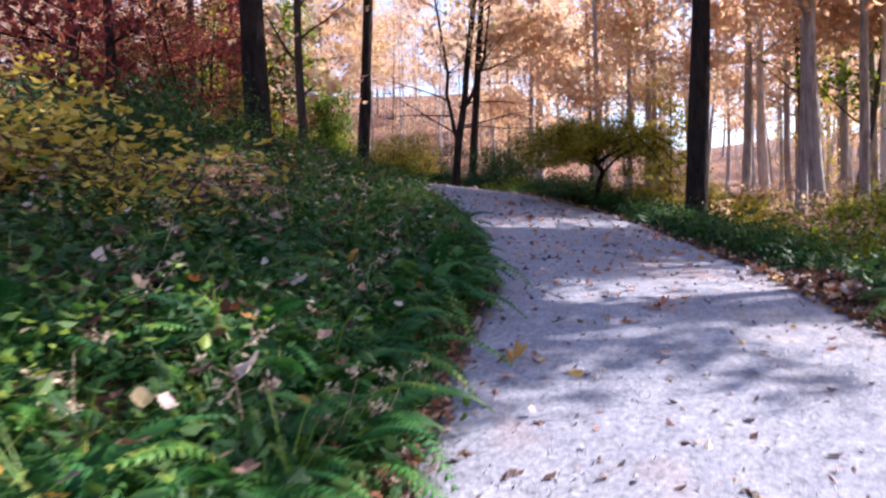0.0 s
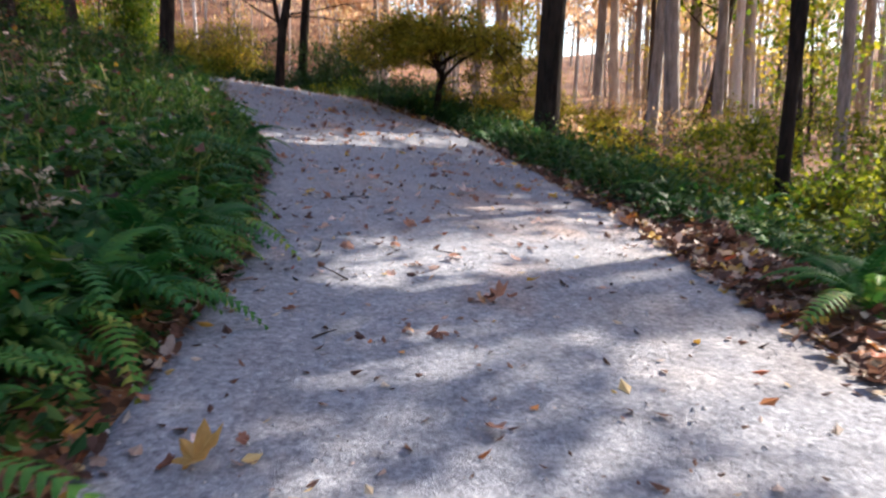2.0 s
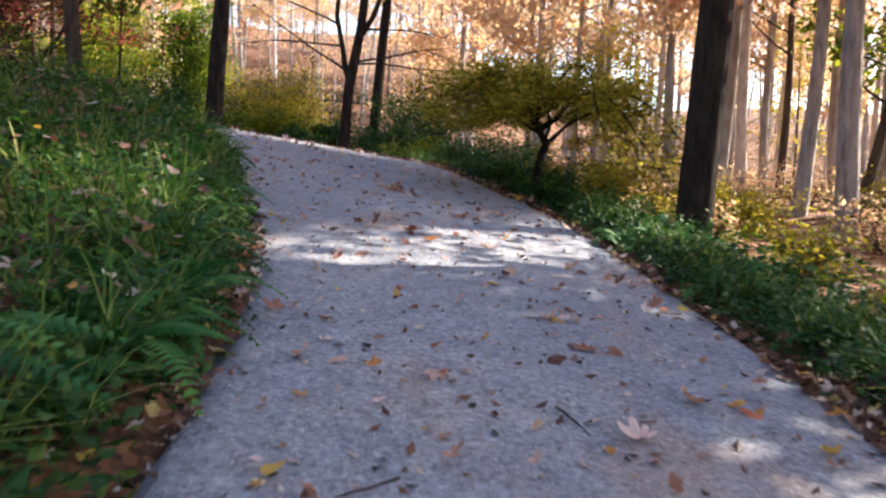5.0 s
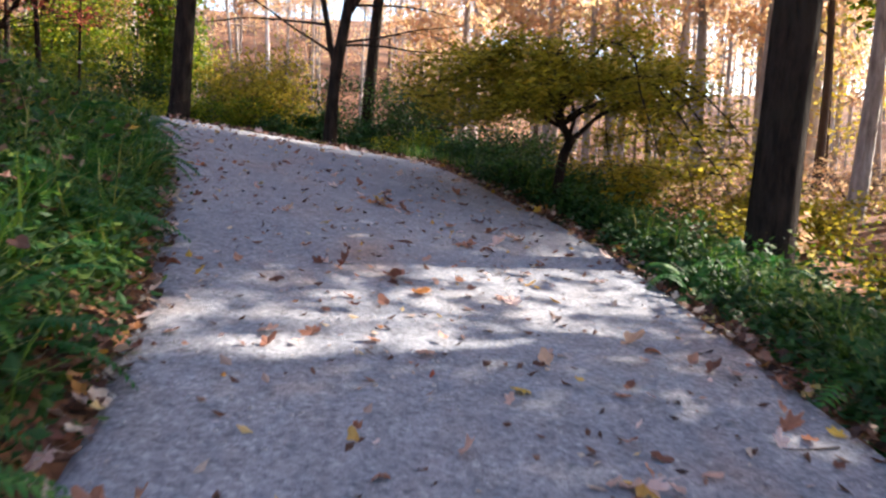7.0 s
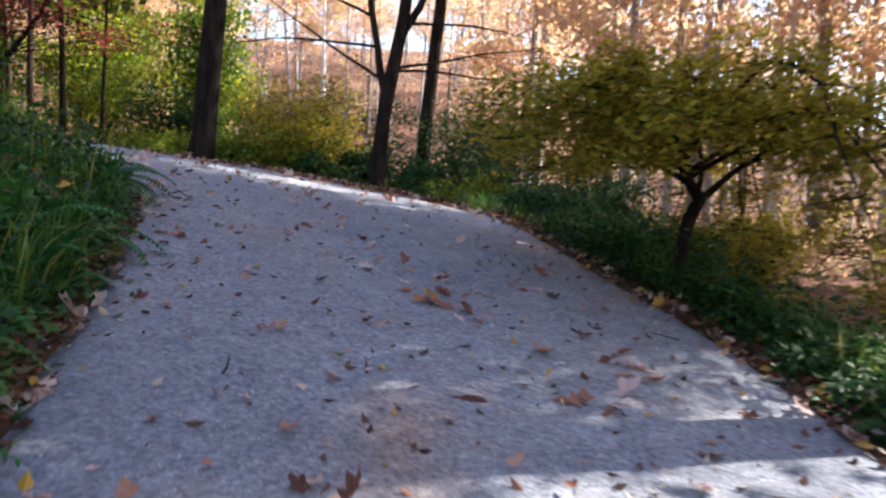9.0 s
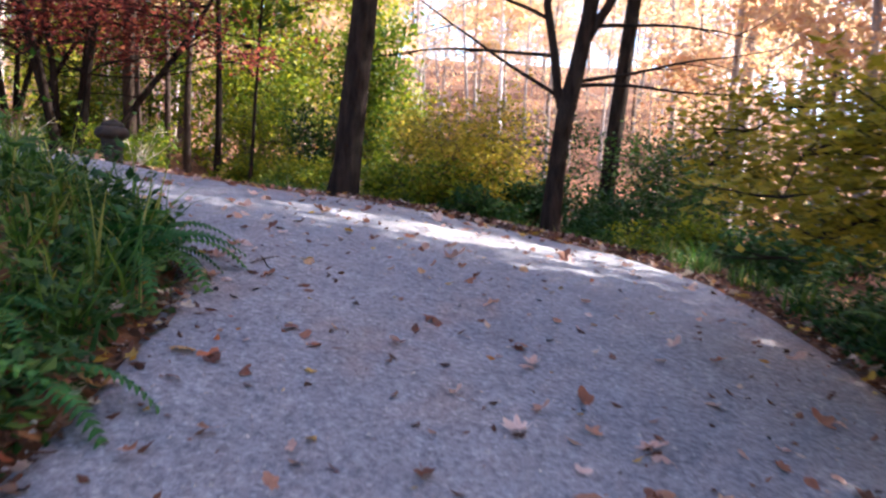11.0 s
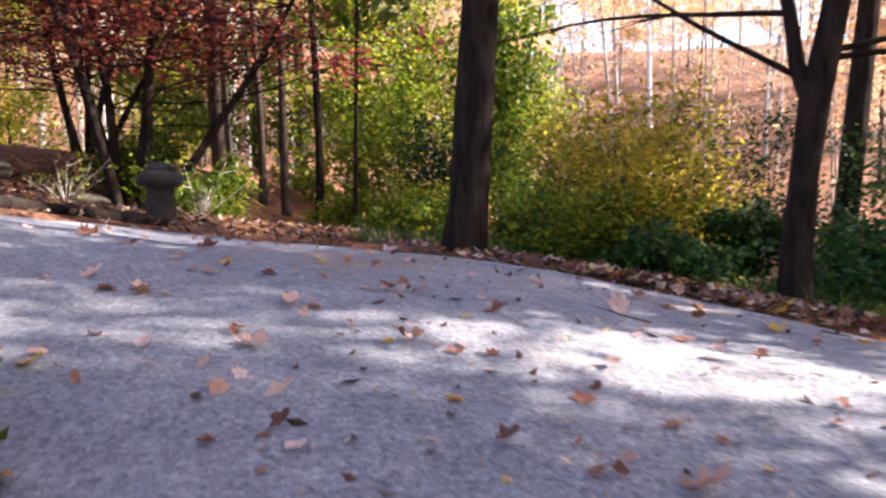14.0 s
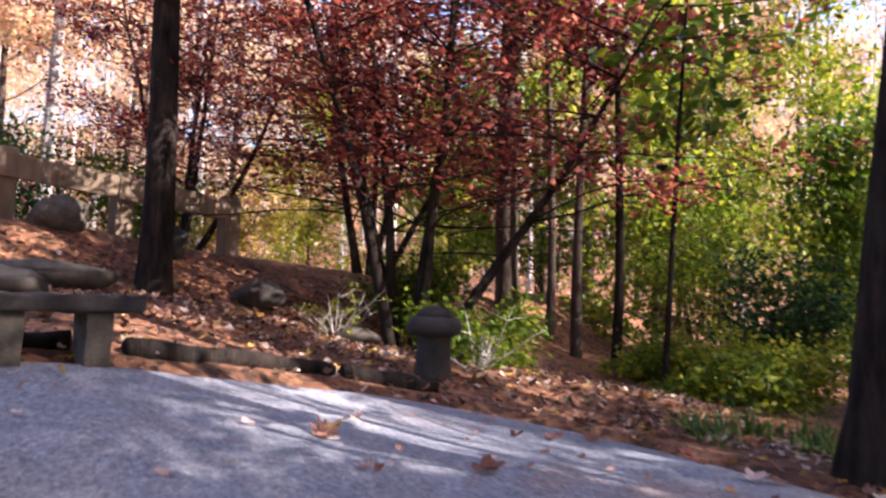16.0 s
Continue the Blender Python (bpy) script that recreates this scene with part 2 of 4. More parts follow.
def off_trail(x, y):
    """Metres to the trail's nearest edge, negative on the trail, with the edge's height and slope."""
    x, y = np.atleast_1d(np.asarray(x, float)), np.atleast_1d(np.asarray(y, float))
    d, ez, ek = np.empty(x.shape), np.empty(x.shape), np.empty(x.shape)
    for i in range(0, x.size, 4000):
        q = np.hypot(x.ravel()[i:i + 4000, None] - EDGE[:, 0], y.ravel()[i:i + 4000, None] - EDGE[:, 1])
        d.ravel()[i:i + 4000] = q.min(1)
        w = 1 / (q + 0.05) ** 4
        w /= w.sum(1, keepdims=True)
        ez.ravel()[i:i + 4000], ek.ravel()[i:i + 4000] = w @ EDGE_Z, w @ EDGE_K
    return np.where(in_trail(x, y), -d, d), ez, ek


def ripple(x, y, size):
    return (np.sin(x / size * 1.3 + 1.7 * np.sin(y / size * 0.7)) + np.sin(y / size * 1.1 + 2.1 * np.sin(x / size * 0.6 + 1))) * 0.5


def ground_z(x, y):
    x, y = np.atleast_1d(np.asarray(x, float)), np.atleast_1d(np.asarray(y, float))
    d, ez, ek = off_trail(x, y)
    out = np.maximum(d, 0)
    near = ez + ek * (7 * (1 - np.exp(-out / 7))) * np.where(ek > 0, 1, smooth(0.2, 1.5, out)) + 0.05 * ripple(x, y, 0.7) * smooth(0.1, 1.0, out) + 0.12 * ripple(x, y, 2.6) * smooth(0.5, 4, out)
    near = near + 0.8 * smooth(3.8, 6.2, out) * smooth(-8, -10.5, x) * smooth(16, 20, y)
    up = smooth(0, 0.25, ek)
    far = 0.2 + 4.5 * up + (0.27 - 0.13 * smooth(5, 40, x)) * np.clip(out - 36, 0, 95) + 0.7 * ripple(x, y, 9) * smooth(20, 50, out)
    z = near + (far - near) * smooth(9, 36, out)
    return np.where(d < -0.05, trail_z(x, y) - 0.12, np.where(d < 0.12, np.minimum(z, trail_z(x, y) - 0.02), z))


def ground_at(x, y):
    return float(ground_z(x, y)[0])


def surface_at(x, y):
    d = off_trail(x, y)[0][0]
    return float(trail_z(x, y)) + 0.0 if d < 0 else ground_at(x, y)


# ---- mesh helpers ----
def mesh_object(name, verts, faces, mat, parent=None, label="", shade=True):
    me = bpy.data.meshes.new(name)
    me.from_pydata([tuple(map(float, v)) for v in verts], [], faces)
    if shade:
        me.shade_smooth()
    me.materials.append(mat)
    ob = new(name, me)
    if parent is not None:
        ob.parent = parent
    if label:
        ob["label"] = label
    return ob


def part(name, bm, mat, parent, label=""):
    me = bpy.data.meshes.new(name)
    bm.to_mesh(me)
    bm.free()
    me.shade_smooth()
    me.materials.append(mat)
    ob = new(name, me)
    if parent is not None:
        ob.parent = parent
    if label:
        ob["label"] = label
    return ob


def empty(name, x, y, z, rz=0.0):
    ob = new(name)
    ob.empty_display_size = 0.2
    ob.matrix_world = pose(x, y, z, 0, 0, rz)
    return ob


def tube(verts, faces, pts, radii, sides=8, knobs=0.0, rng=random):
    """Adds a tapered round limb along pts."""
    start = len(verts)
    side = Vector((1, 0, 0))
    for i, p in enumerate(pts):
        way = (pts[min(i + 1, len(pts) - 1)] - pts[max(i - 1, 0)]).normalized()
        side = (side - way * side.dot(way)).normalized() if abs(side.dot(way)) < 0.99 else way.orthogonal().normalized()
        up = way.cross(side)
        for k in range(sides):
            a = 2 * math.pi * k / sides
            r = radii[i] * (1 + knobs * (rng.random() - 0.5))
            verts.append(p + (side * math.cos(a) + up * math.sin(a)) * r)
    for i in range(len(pts) - 1):
        for k in range(sides):
            a, b = start + i * sides + k, start + i * sides + (k + 1) % sides
            faces.append((a, b, b + sides, a + sides))
    faces.append(tuple(start + (len(pts) - 1) * sides + k for k in range(sides)))


def bent(rng, start, way, length, steps, wander, lift=0.0):
    pts, d = [Vector(start)], Vector(way).normalized()
    for _ in range(steps):
        d = (d + Vector((rng.uniform(-1, 1), rng.uniform(-1, 1), rng.uniform(-1, 1))) * wander + Vector((0, 0, lift))).normalized()
        pts.append(pts[-1] + d * (length / steps))
    return pts


def leaf_quads(rng, centres, spread, size, flat=0.4, per=1):
    """Small bent leaves round the given centres."""
    verts, faces = [], []
    for c in centres:
        for _ in range(per):
            p = Vector(c) + Vector((rng.gauss(0, spread), rng.gauss(0, spread), rng.gauss(0, spread * 0.6)))
            s = size * rng.uniform(0.6, 1.25)
            n = Vector((rng.uniform(-1, 1), rng.uniform(-1, 1), rng.uniform(-1, 1) * (1 - flat) + flat * 2)).normalized()
            u = n.orthogonal().normalized()
            u = Matrix.Rotation(rng.uniform(0, 6.28), 3, n) @ u
            v = n.cross(u)
            i = len(verts)
            verts += [p - u * s, p + v * s * 0.55 - n * s * 0.2, p + u * s, p - v * s * 0.55 - n * s * 0.2]
            faces += [(i, i + 1, i + 2), (i, i + 2, i + 3)]
    return verts, faces


def tree_meshes(seed, height, r0, lean=(0, 0), first=0.35, limbs=14, limb_len=2.6, leaf_n=1500, leaf_s=0.13, sides=9, flare=1.5, twig_leaf=0.34, split=False):
    """Trunk with limbs, and crown: two meshes' verts and faces, foot at the origin."""
    rng = random.Random(seed)
    v, f = [], []
    branches = []
    steps = 14
    pts = []
    bx, by = rng.uniform(-1, 1) * 0.05, rng.uniform(-1, 1) * 0.05
    for i in range(steps + 1):
        u = i / steps
        pts.append(Vector((lean[0] * height * u + bx * height * math.sin(u * 5) * 0.3, lean[1] * height * u + by * height * math.sin(u * 4 + 1) * 0.3, -0.25 + (height + 0.25) * u ** 1.25)))
    rad = [r0 * ((1 - 0.8 * i / steps) + (flare - 1) * math.exp(-6 * (i / steps) * height / 3)) for i in range(steps + 1)]
    tube(v, f, pts, rad, sides, 0.12, rng)
    body = (v, f)
    tips = []
    for k in range(limbs):
        u = first + (0.98 - first) * (k + rng.random()) / limbs
        fi = u * steps
        i = min(int(fi), steps - 1)
        p = pts[i].lerp(pts[i + 1], fi - i)
        a = rng.uniform(0, 6.28)
        ln = limb_len * (1.1 - 0.6 * u) * rng.uniform(0.7, 1.2)
        q = bent(rng, p, (math.cos(a), math.sin(a), rng.uniform(0.2, 0.7)), ln, 5, 0.18, 0.04)
        rr = rad[i] * 0.38
        if split:
            v, f = [], []
            branches.append((v, f))
        tube(v, f, q, [rr * (1 - 0.8 * j / 5) for j in range(6)], 5)
        tips += q[2:]
        for _ in range(2):
            j = rng.randint(2, 4)
            w = bent(rng, q[j], (rng.uniform(-1, 1), rng.uniform(-1, 1), rng.uniform(-0.1, 0.6)), ln * 0.5, 3, 0.2)
            tube(v, f, w, [rr * 0.35, rr * 0.25, rr * 0.15, rr * 0.05], 4)
            tips += w[1:]
    per = max(1, leaf_n // max(1, len(tips)))
    return body, leaf_quads(rng, tips, twig_leaf, leaf_s, 0.3, per), branches


def tree(name, seed, x, y, bark, leaf, label, category="tree", group="", rz=0.0, z=None, size=1.0, **kw):
    e = empty(name, x, y, surface_at(x, y) if z is None else z, rz)
    (tv, tf), (lv, lf), branches = tree_meshes(seed, split=not group, **kw)
    mesh_object("trunk", tv, tf, bark, e)
    for bv, bf in branches:
        mesh_object("limb", bv, bf, bark, e)
    if lf:
        mesh_object("crown", lv, lf, leaf, e, shade=False)
    e.scale = (size, size, size)
    return tagged(e, label, category, group)


# ---- ground and trail ----
def grid_axis(lo, hi, fine_lo, fine_hi, fine, coarse):
    a = [fine_lo]
    while a[0] > lo:
        a.insert(0, a[0] - max(fine, (fine_lo - a[0]) * coarse + fine))
    b = list(np.arange(fine_lo + fine, fine_hi, fine))
    while b[-1] < hi:
        b.append(b[-1] + max(fine, (b[-1] - fine_hi) * coarse + fine))
    return np.array(a + b)


gx, gy = grid_axis(-420, 420, -10, 9, 0.22, 0.09), grid_axis(-420, 420, -3, 29, 0.22, 0.09)
GX, GY = np.meshgrid(gx, gy)
GZ = ground_z(GX.ravel(), GY.ravel())
nx, ny = len(gx), len(gy)
tagged(mesh_object("ground", np.stack([GX.ravel(), GY.ravel(), GZ], 1), [(j * nx + i, j * nx + i + 1, (j + 1) * nx + i + 1, (j + 1) * nx + i) for j in range(ny - 1) for i in range(nx - 1)], SOIL),
       "woodland floor covered with brown fallen leaves", "ground", kind="structure")

ACROSS = 26
tv = []
for i in range(N_EDGE):
    for k in range(ACROSS + 1):
        u = k / ACROSS
        p = INNER[i] * (1 - u) + OUTER[i] * u
        wob = 0.10 * noise.noise(Vector((p[0] * 1.3, p[1] * 1.3, 0)))
        if k in (0, ACROSS):
            p = p + np.array([wob, wob])
        z = float(trail_z(p[0], p[1])) + 0.012 * noise.noise(Vector((p[0] * 1.1, p[1] * 1.1, 3))) + 0.006 * noise.noise(Vector((p[0] * 5, p[1] * 5, 7)))
        tv.append((p[0], p[1], z - (0.10 if k in (0, ACROSS) else 0.0)))
w = ACROSS + 1
tagged(mesh_object("road", tv, [(i * w + k, i * w + k + 1, (i + 1) * w + k + 1, (i + 1) * w + k) for i in range(N_EDGE - 1) for k in range(ACROSS)], GRAVEL),
       "packed grey gravel trail climbing through the wood", "trail", kind="structure")

# ---- trees beside the trail ----
tree("tree", 11, 5.45, 17.2, BARK_DARK, WOODS_LEAF, "tall tree with dark rough bark beside the trail", height=19, r0=0.27, flare=1.15, lean=(0.035, 0.0), first=0.5, limbs=16, limb_len=4.0, leaf_n=5000)
tree("tree", 12, -2.68, 26.35, BARK_DARK, WOODS_LEAF, "tall dark leaning tree at the trail's bend", height=19, r0=0.225, flare=1.2, lean=(0.055, 0.0), first=0.4, limbs=16, limb_len=3.6, leaf_n=6000)
tree("tree", 13, -3.9, 17.3, BARK_DARK, WOODS_LEAF, "thick dark-barked tree on the fern bank", height=20, r0=0.31, flare=1.15, first=0.45, limbs=14, limb_len=3.6, leaf_n=4000)
tree("tree", 14, -3.3, 19.7, BARK_BROWN, WOODS_LEAF, "slender brown tree with low spreading branches", height=13, r0=0.13, flare=1.1, first=0.2, limbs=16, limb_len=3.0, leaf_n=1500)
tree("tree", 16, 1.06, 30.1, BARK_DARK, WOODS_LEAF, "straight dark tree behind the forked one", height=17, r0=0.18, flare=1.1, lean=(0.07, 0), first=0.35, limbs=16, limb_len=3.4, leaf_n=6500)
tree("tree", 21, -9.5, 31.35, BARK_BROWN, WOODS_LEAF, "straight grey-brown tree below the leaf bank", height=18, r0=0.22, flare=1.2, first=0.5, limbs=12, limb_len=3, leaf_n=2500)
tree("tree", 22, -16.9, 43.3, BARK_BROWN, WOODS_LEAF, "brown tree leaning among the yellow thicket", height=17, r0=0.24, flare=1.1, lean=(-0.1, 0), first=0.4, limbs=12, limb_len=3, leaf_n=2000)
tree("tree", 23, -15.2, 42.7, BARK_BROWN, WOODS_LEAF, "straight brown tree among the yellow thicket", height=17, r0=0.26, flare=1.1, first=0.5, limbs=12, limb_len=3, leaf_n=2000)
tree("sapling", 24, -7.5, 31.5, BARK_DARK, RED_LEAF, "thin dark sapling below the leaf bank", height=10, r0=0.09, flare=1.1, lean=(-0.02, 0), first=0.5, limbs=9, limb_len=1.6, leaf_n=800)
tree("sapling", 25, -6.0, 30.1, BARK_DARK, GREEN_LEAF, "thin crooked sapling below the leaf bank", height=7, r0=0.05, flare=1.1, lean=(0.04, 0), first=0.5, limbs=8, limb_len=1.2, leaf_n=600)
tree("sapling", 45, -8.2, 31.6, BARK_BROWN, RED_LEAF, "thin brown sapling below the leaf bank", height=10, r0=0.1, flare=1.1, first=0.5, limbs=9, limb_len=1.6, leaf_n=800)
tree("sapling", 46, -8.8, 31.7, BARK_BROWN, GREEN_LEAF, "thin grey-brown sapling below the leaf bank", height=9, r0=0.085, flare=1.1, lean=(-0.05, 0), first=0.5, limbs=9, limb_len=1.5, leaf_n=700)
tree("birch", 26, -5.5, 59.8, BARK_BIRCH, WOODS_LEAF, "pale sunlit birch on the far slope", height=20, r0=0.19, flare=1.05, first=0.65, limbs=10, limb_len=2.5, leaf_n=1500, z=-0.4)
tree("tree", 27, 6.0, 50.0, BARK_GREY, WOODS_LEAF, "thick grey tree on the valley floor", height=21, r0=0.36, flare=1.1, lean=(0.02, 0), first=0.45, limbs=12, limb_len=4, leaf_n=2500)
tree("tree", 28, 12.7, 31.3, BARK_PALE, WOODS_LEAF, "pale grey tree standing down the slope", height=20, r0=0.2, flare=1.1, first=0.5, limbs=12, limb_len=3.5, leaf_n=2500)
tree("tree", 29, 18.2, 39.5, BARK_PALE, WOODS_LEAF, "pale tree standing down the slope", height=20, r0=0.29, flare=1.1, first=0.5, limbs=12, limb_len=3.5, leaf_n=2500)
tree("tree", 47, 13.9, 25.0, BARK_BIRCH, WOODS_LEAF, "pale sunlit tree down the slope", height=15, r0=0.17, flare=1.1, lean=(0.01, 0), first=0.55, limbs=10, limb_len=1.6, leaf_n=500)
tree("tree", 48, 14.5, 25.2, BARK_BIRCH, WOODS_LEAF, "slim pale sunlit tree down the slope", height=13, r0=0.10, flare=1.1, lean=(-0.02, 0.01), first=0.6, limbs=8, limb_len=1.3, leaf_n=300)
tree("tree", 30, 6.95, 35.6, BARK_GREY, WOODS_LEAF, "grey tree with forked upper branches", height=16, r0=0.17, flare=1.1, first=0.3, limbs=16, limb_len=3.8, leaf_n=5500)
tree("tree", 31, 10.7, 17.3, BARK_DARK, WOODS_LEAF, "dark slender tree down the slope", height=15, r0=0.17, flare=1.1, first=0.4, limbs=14, limb_len=2.4, leaf_n=500)
tree("tree", 32, 21.2, 37.6, BARK_PALE, WOODS_LEAF, "pale sunlit tree in the valley", height=16, r0=0.17, flare=1.1, first=0.6, limbs=10, limb_len=3, leaf_n=1500)
tree("tree", 33, 21.9, 37.9, BARK_PALE, WOODS_LEAF, "pale sunlit tree in the valley", height=14, r0=0.14, flare=1.1, lean=(-0.02, 0), first=0.6, limbs=10, limb_len=3, leaf_n=1500)
tree("tree", 34, 13.6, 26.5, BARK_BROWN, GREEN_LEAF, "crooked leaning tree with bright green leaves", height=11, r0=0.16, flare=1.1, lean=(0.2, 0.05), first=0.3, limbs=12, limb_len=3, leaf_n=1600)
tree("tree", 35, -9.3, 36.5, BARK_DARK, WOODS_LEAF, "dark forked tree beyond the bend", height=15, r0=0.2, flare=1.1, first=0.35, limbs=12, limb_len=3, leaf_n=1800)
tree("tree", 37, -7.2, 15.8, BARK_DARK, RED_LEAF, "dark tree with deep red leaves above the bank", height=9, r0=0.14, flare=1.1, first=0.2, limbs=18, limb_len=2.8, leaf_n=4500, leaf_s=0.09)
# trees 39, 40, 41 and 44 are added so their crowns shade the trail
tree("tree", 39, 8.9, 10.2, BARK_GREY, WOODS_LEAF, "tall grey tree with a high autumn crown, added down the slope to shade the trail", rz=217, size=1.12, height=16, r0=0.16, flare=1.1, first=0.45, limbs=22, limb_len=2.1, leaf_n=8000)
tree("tree", 40, 10.8, 16.2, BARK_GREY, WOODS_LEAF, "tall grey tree with a high autumn crown, added down the slope to shade the trail", rz=184, size=0.87, height=16.5, r0=0.16, flare=1.1, first=0.47, limbs=20, limb_len=2.2, leaf_n=4500)
tree("tree", 41, 13.3, 11.8, BARK_GREY, WOODS_LEAF, "very tall grey tree with a high autumn crown, added for shade", rz=323, size=0.79, height=21, r0=0.2, flare=1.1, first=0.6, limbs=22, limb_len=4.2, leaf_n=12000)
tree("tree", 43, 6.3, 10.9, BARK_DARK, WOODS_LEAF, "slender dark tree just below the trail's edge", height=13, r0=0.095, flare=1.1, lean=(0.07, 0.0), first=0.45, limbs=14, limb_len=2.4, leaf_n=1200)
tree("tree", 44, 11.7, 22.1, BARK_GREY, WOODS_LEAF, "very tall grey tree with a high autumn crown, added for shade", rz=98, size=0.85, height=20, r0=0.19, flare=1.1, first=0.58, limbs=22, limb_len=3.6, leaf_n=10000)
tree("tree", 36, -10.3, 25.2, BARK_DARK, RED_LEAF, "dark tree rising from the leaf bank", height=16, r0=0.21, flare=1.25, first=0.3, limbs=14, limb_len=2.6, leaf_n=4000)


def forked_tree(x, y):
    """A dark tree that parts at chest height, with long bare low branches."""
    rng = random.Random(5)
    e = empty("tree", x, y, surface_at(x, y))
    v, f, tips = [], [], []
    trunk = [Vector((0.0, 0, -0.2)), Vector((0.01, 0, 0.4)), Vector((0.05, 0, 1.1)), Vector((0.12, 0, 1.75)), Vector((0.22, 0, 2.3)), Vector((0.34, 0, 3.0)), Vector((0.45, 0, 4.2)), Vector((0.7, 0.1, 6)), Vector((0.9, 0.2, 9)), Vector((1.2, 0.2, 12))]
    tube(v, f, trunk, [0.16, 0.135, 0.12, 0.125, 0.115, 0.105, 0.095, 0.09, 0.06, 0.02], 10, 0.08, rng)
    stem = [Vector((0.10, 0, 1.7)), Vector((-0.02, 0.02, 2.05)), Vector((-0.09, 0.04, 2.5)), Vector((-0.24, 0.05, 3.2)), Vector((-0.18, 0.08, 3.9)), Vector((-0.5, 0.1, 6)), Vector((-0.9, 0.1, 8.5))]
    mesh_object("trunk", v, f, BARK_DARK, e)
    v, f = [], []
    tube(v, f, stem, [0.085, 0.07, 0.06, 0.055, 0.05, 0.035, 0.01], 8, 0.08, rng)
    mesh_object("limb", v, f, BARK_DARK, e)
    v, f = [], []
    limb = [Vector((0.28, 0, 2.65)), Vector((0.6, 0.05, 3.2)), Vector((1.0, 0.1, 4.3)), Vector((1.3, 0.1, 6.5))]
    tube(v, f, limb, [0.075, 0.065, 0.055, 0.02], 7, 0.05, rng)
    for start, way, ln in [((0.0, 0.03, 1.95), (-1, -0.3, 0.5), 2.8), ((-0.09, 0.04, 2.5), (-1, -0.35, 0.03), 2.5), ((0.22, 0, 2.15), (1, 0.2, 0.30), 2.9), ((0.22, 0, 2.1), (1, 0.3, 0.15), 2.8), ((0.4, 0, 2.9), (1, 0.2, 0.05), 2.2), ((-0.2, 0.05, 3.0), (-1, -0.2, 0.45), 2.4)]:
        q = bent(rng, start, way, ln, 8, 0.09, 0.0)
        bv, bf = [], []
        tube(bv, bf, q, [0.032 * (1 - 0.85 * j / 8) for j in range(9)], 5)
        bough = mesh_object("limb", bv, bf, BARK_DARK, e)
        for _ in range(3):
            j = rng.randint(3, 7)
            w2 = bent(rng, q[j], (way[0], rng.uniform(-0.8, 0.8), rng.uniform(-0.4, 0.5)), ln * 0.3, 4, 0.12)
            bv, bf = [], []
            tube(bv, bf, w2, [0.010, 0.008, 0.006, 0.004, 0.002], 4)
            mesh_object("twig", bv, bf, BARK_DARK, bough)
    for src in (trunk[6:], stem[4:], limb[2:]):
        for p in src:
            for _ in range(4):
                q = bent(rng, p, (rng.uniform(-1, 1), rng.uniform(-1, 1), rng.uniform(0, 0.8)), 2.2, 4, 0.2)
                tube(v, f, q, [0.02, 0.015, 0.01, 0.007, 0.003], 4)
                tips += q[2:]
    mesh_object("limb", v, f, BARK_DARK, e)
    lv, lf = leaf_quads(rng, tips, 0.4, 0.12, 0.3, 9)
    mesh_object("crown", lv, lf, WOODS_LEAF, e, shade=False)
    return tagged(e, "dark forked tree with long bare branches at the trail's edge", "tree")


forked_tree(0.47, 26.25)


# ---- olive japanese maple and red maple ----
def layered_maple(x, y, z):
    """A low maple with a short twisted trunk and drooping tiers of leaves."""
    rng = random.Random(8)
    e = empty("japanese_maple", x, y, z)
    v, f = [], []
    trunk = [Vector((0, 0, -0.15)), Vector((0.0, 0, 0.15)), Vector((0.05, 0.02, 0.42)), Vector((0.09, 0.03, 0.68)), Vector((0.17, 0, 0.88)), Vector((0.05, 0.05, 1.08)), Vector((0.0, 0.0, 1.35)), Vector((0.1, 0.0, 1.6))]
    tube(v, f, trunk, [0.095, 0.075, 0.068, 0.066, 0.07, 0.05, 0.036, 0.02], 9, 0.1, rng)
    mesh_object("trunk", v, f, BARK_DARK, e)
    tips = []
    for k in range(18):
        a = 2 * math.pi * k / 18 + rng.uniform(-0.2, 0.2)
        right = math.cos(a) > 0.15
        reach = rng.uniform(1.3, 2.2) * (1.25 if right else 1.0)
        base = trunk[4 + k % 4]
        top = (2.0 if k % 3 else 1.65) + rng.uniform(-0.2, 0.15) - base.z
        pts = []
        for i in range(9):
            u = i / 8
            droop = -max(0, u - 0.4) ** 1.4 * (3.3 if right else 1.1)
            pts.append(base + Vector((math.cos(a) * reach * u ** 0.9, math.sin(a) * reach * u ** 0.9, top * math.sin(min(u * 2.3, 1.57)) + droop)) + Vector((rng.uniform(-1, 1), rng.uniform(-1, 1), rng.uniform(-1, 1))) * 0.06)
        v, f = [], []
        tube(v, f, pts, [0.030 * (1 - 0.88 * i / 8) for i in range(9)], 6)
        bough = mesh_object("limb", v, f, BARK_DARK, e)
        v, f = [], []
        for i in range(2, 9):
            for _ in range(3):
                q = bent(rng, pts[i], (rng.uniform(-1, 1), rng.uniform(-1, 1), rng.uniform(-0.2, 0.3)), 0.42, 3, 0.2)
                tube(v, f, q, [0.008, 0.006, 0.004, 0.002], 4)
                tips += q[1:]
        tagged(mesh_object("twig", v, f, BARK_DARK, bough), kind="stuff")
    tips = [t for t in tips if t.z > 1.05 or t.x > 0.45]
    lv, lf = leaf_quads(rng, tips, 0.12, 0.044, 0.8, 24)
    mesh_object("crown", lv, lf, OLIVE_LEAF, e, shade=False)
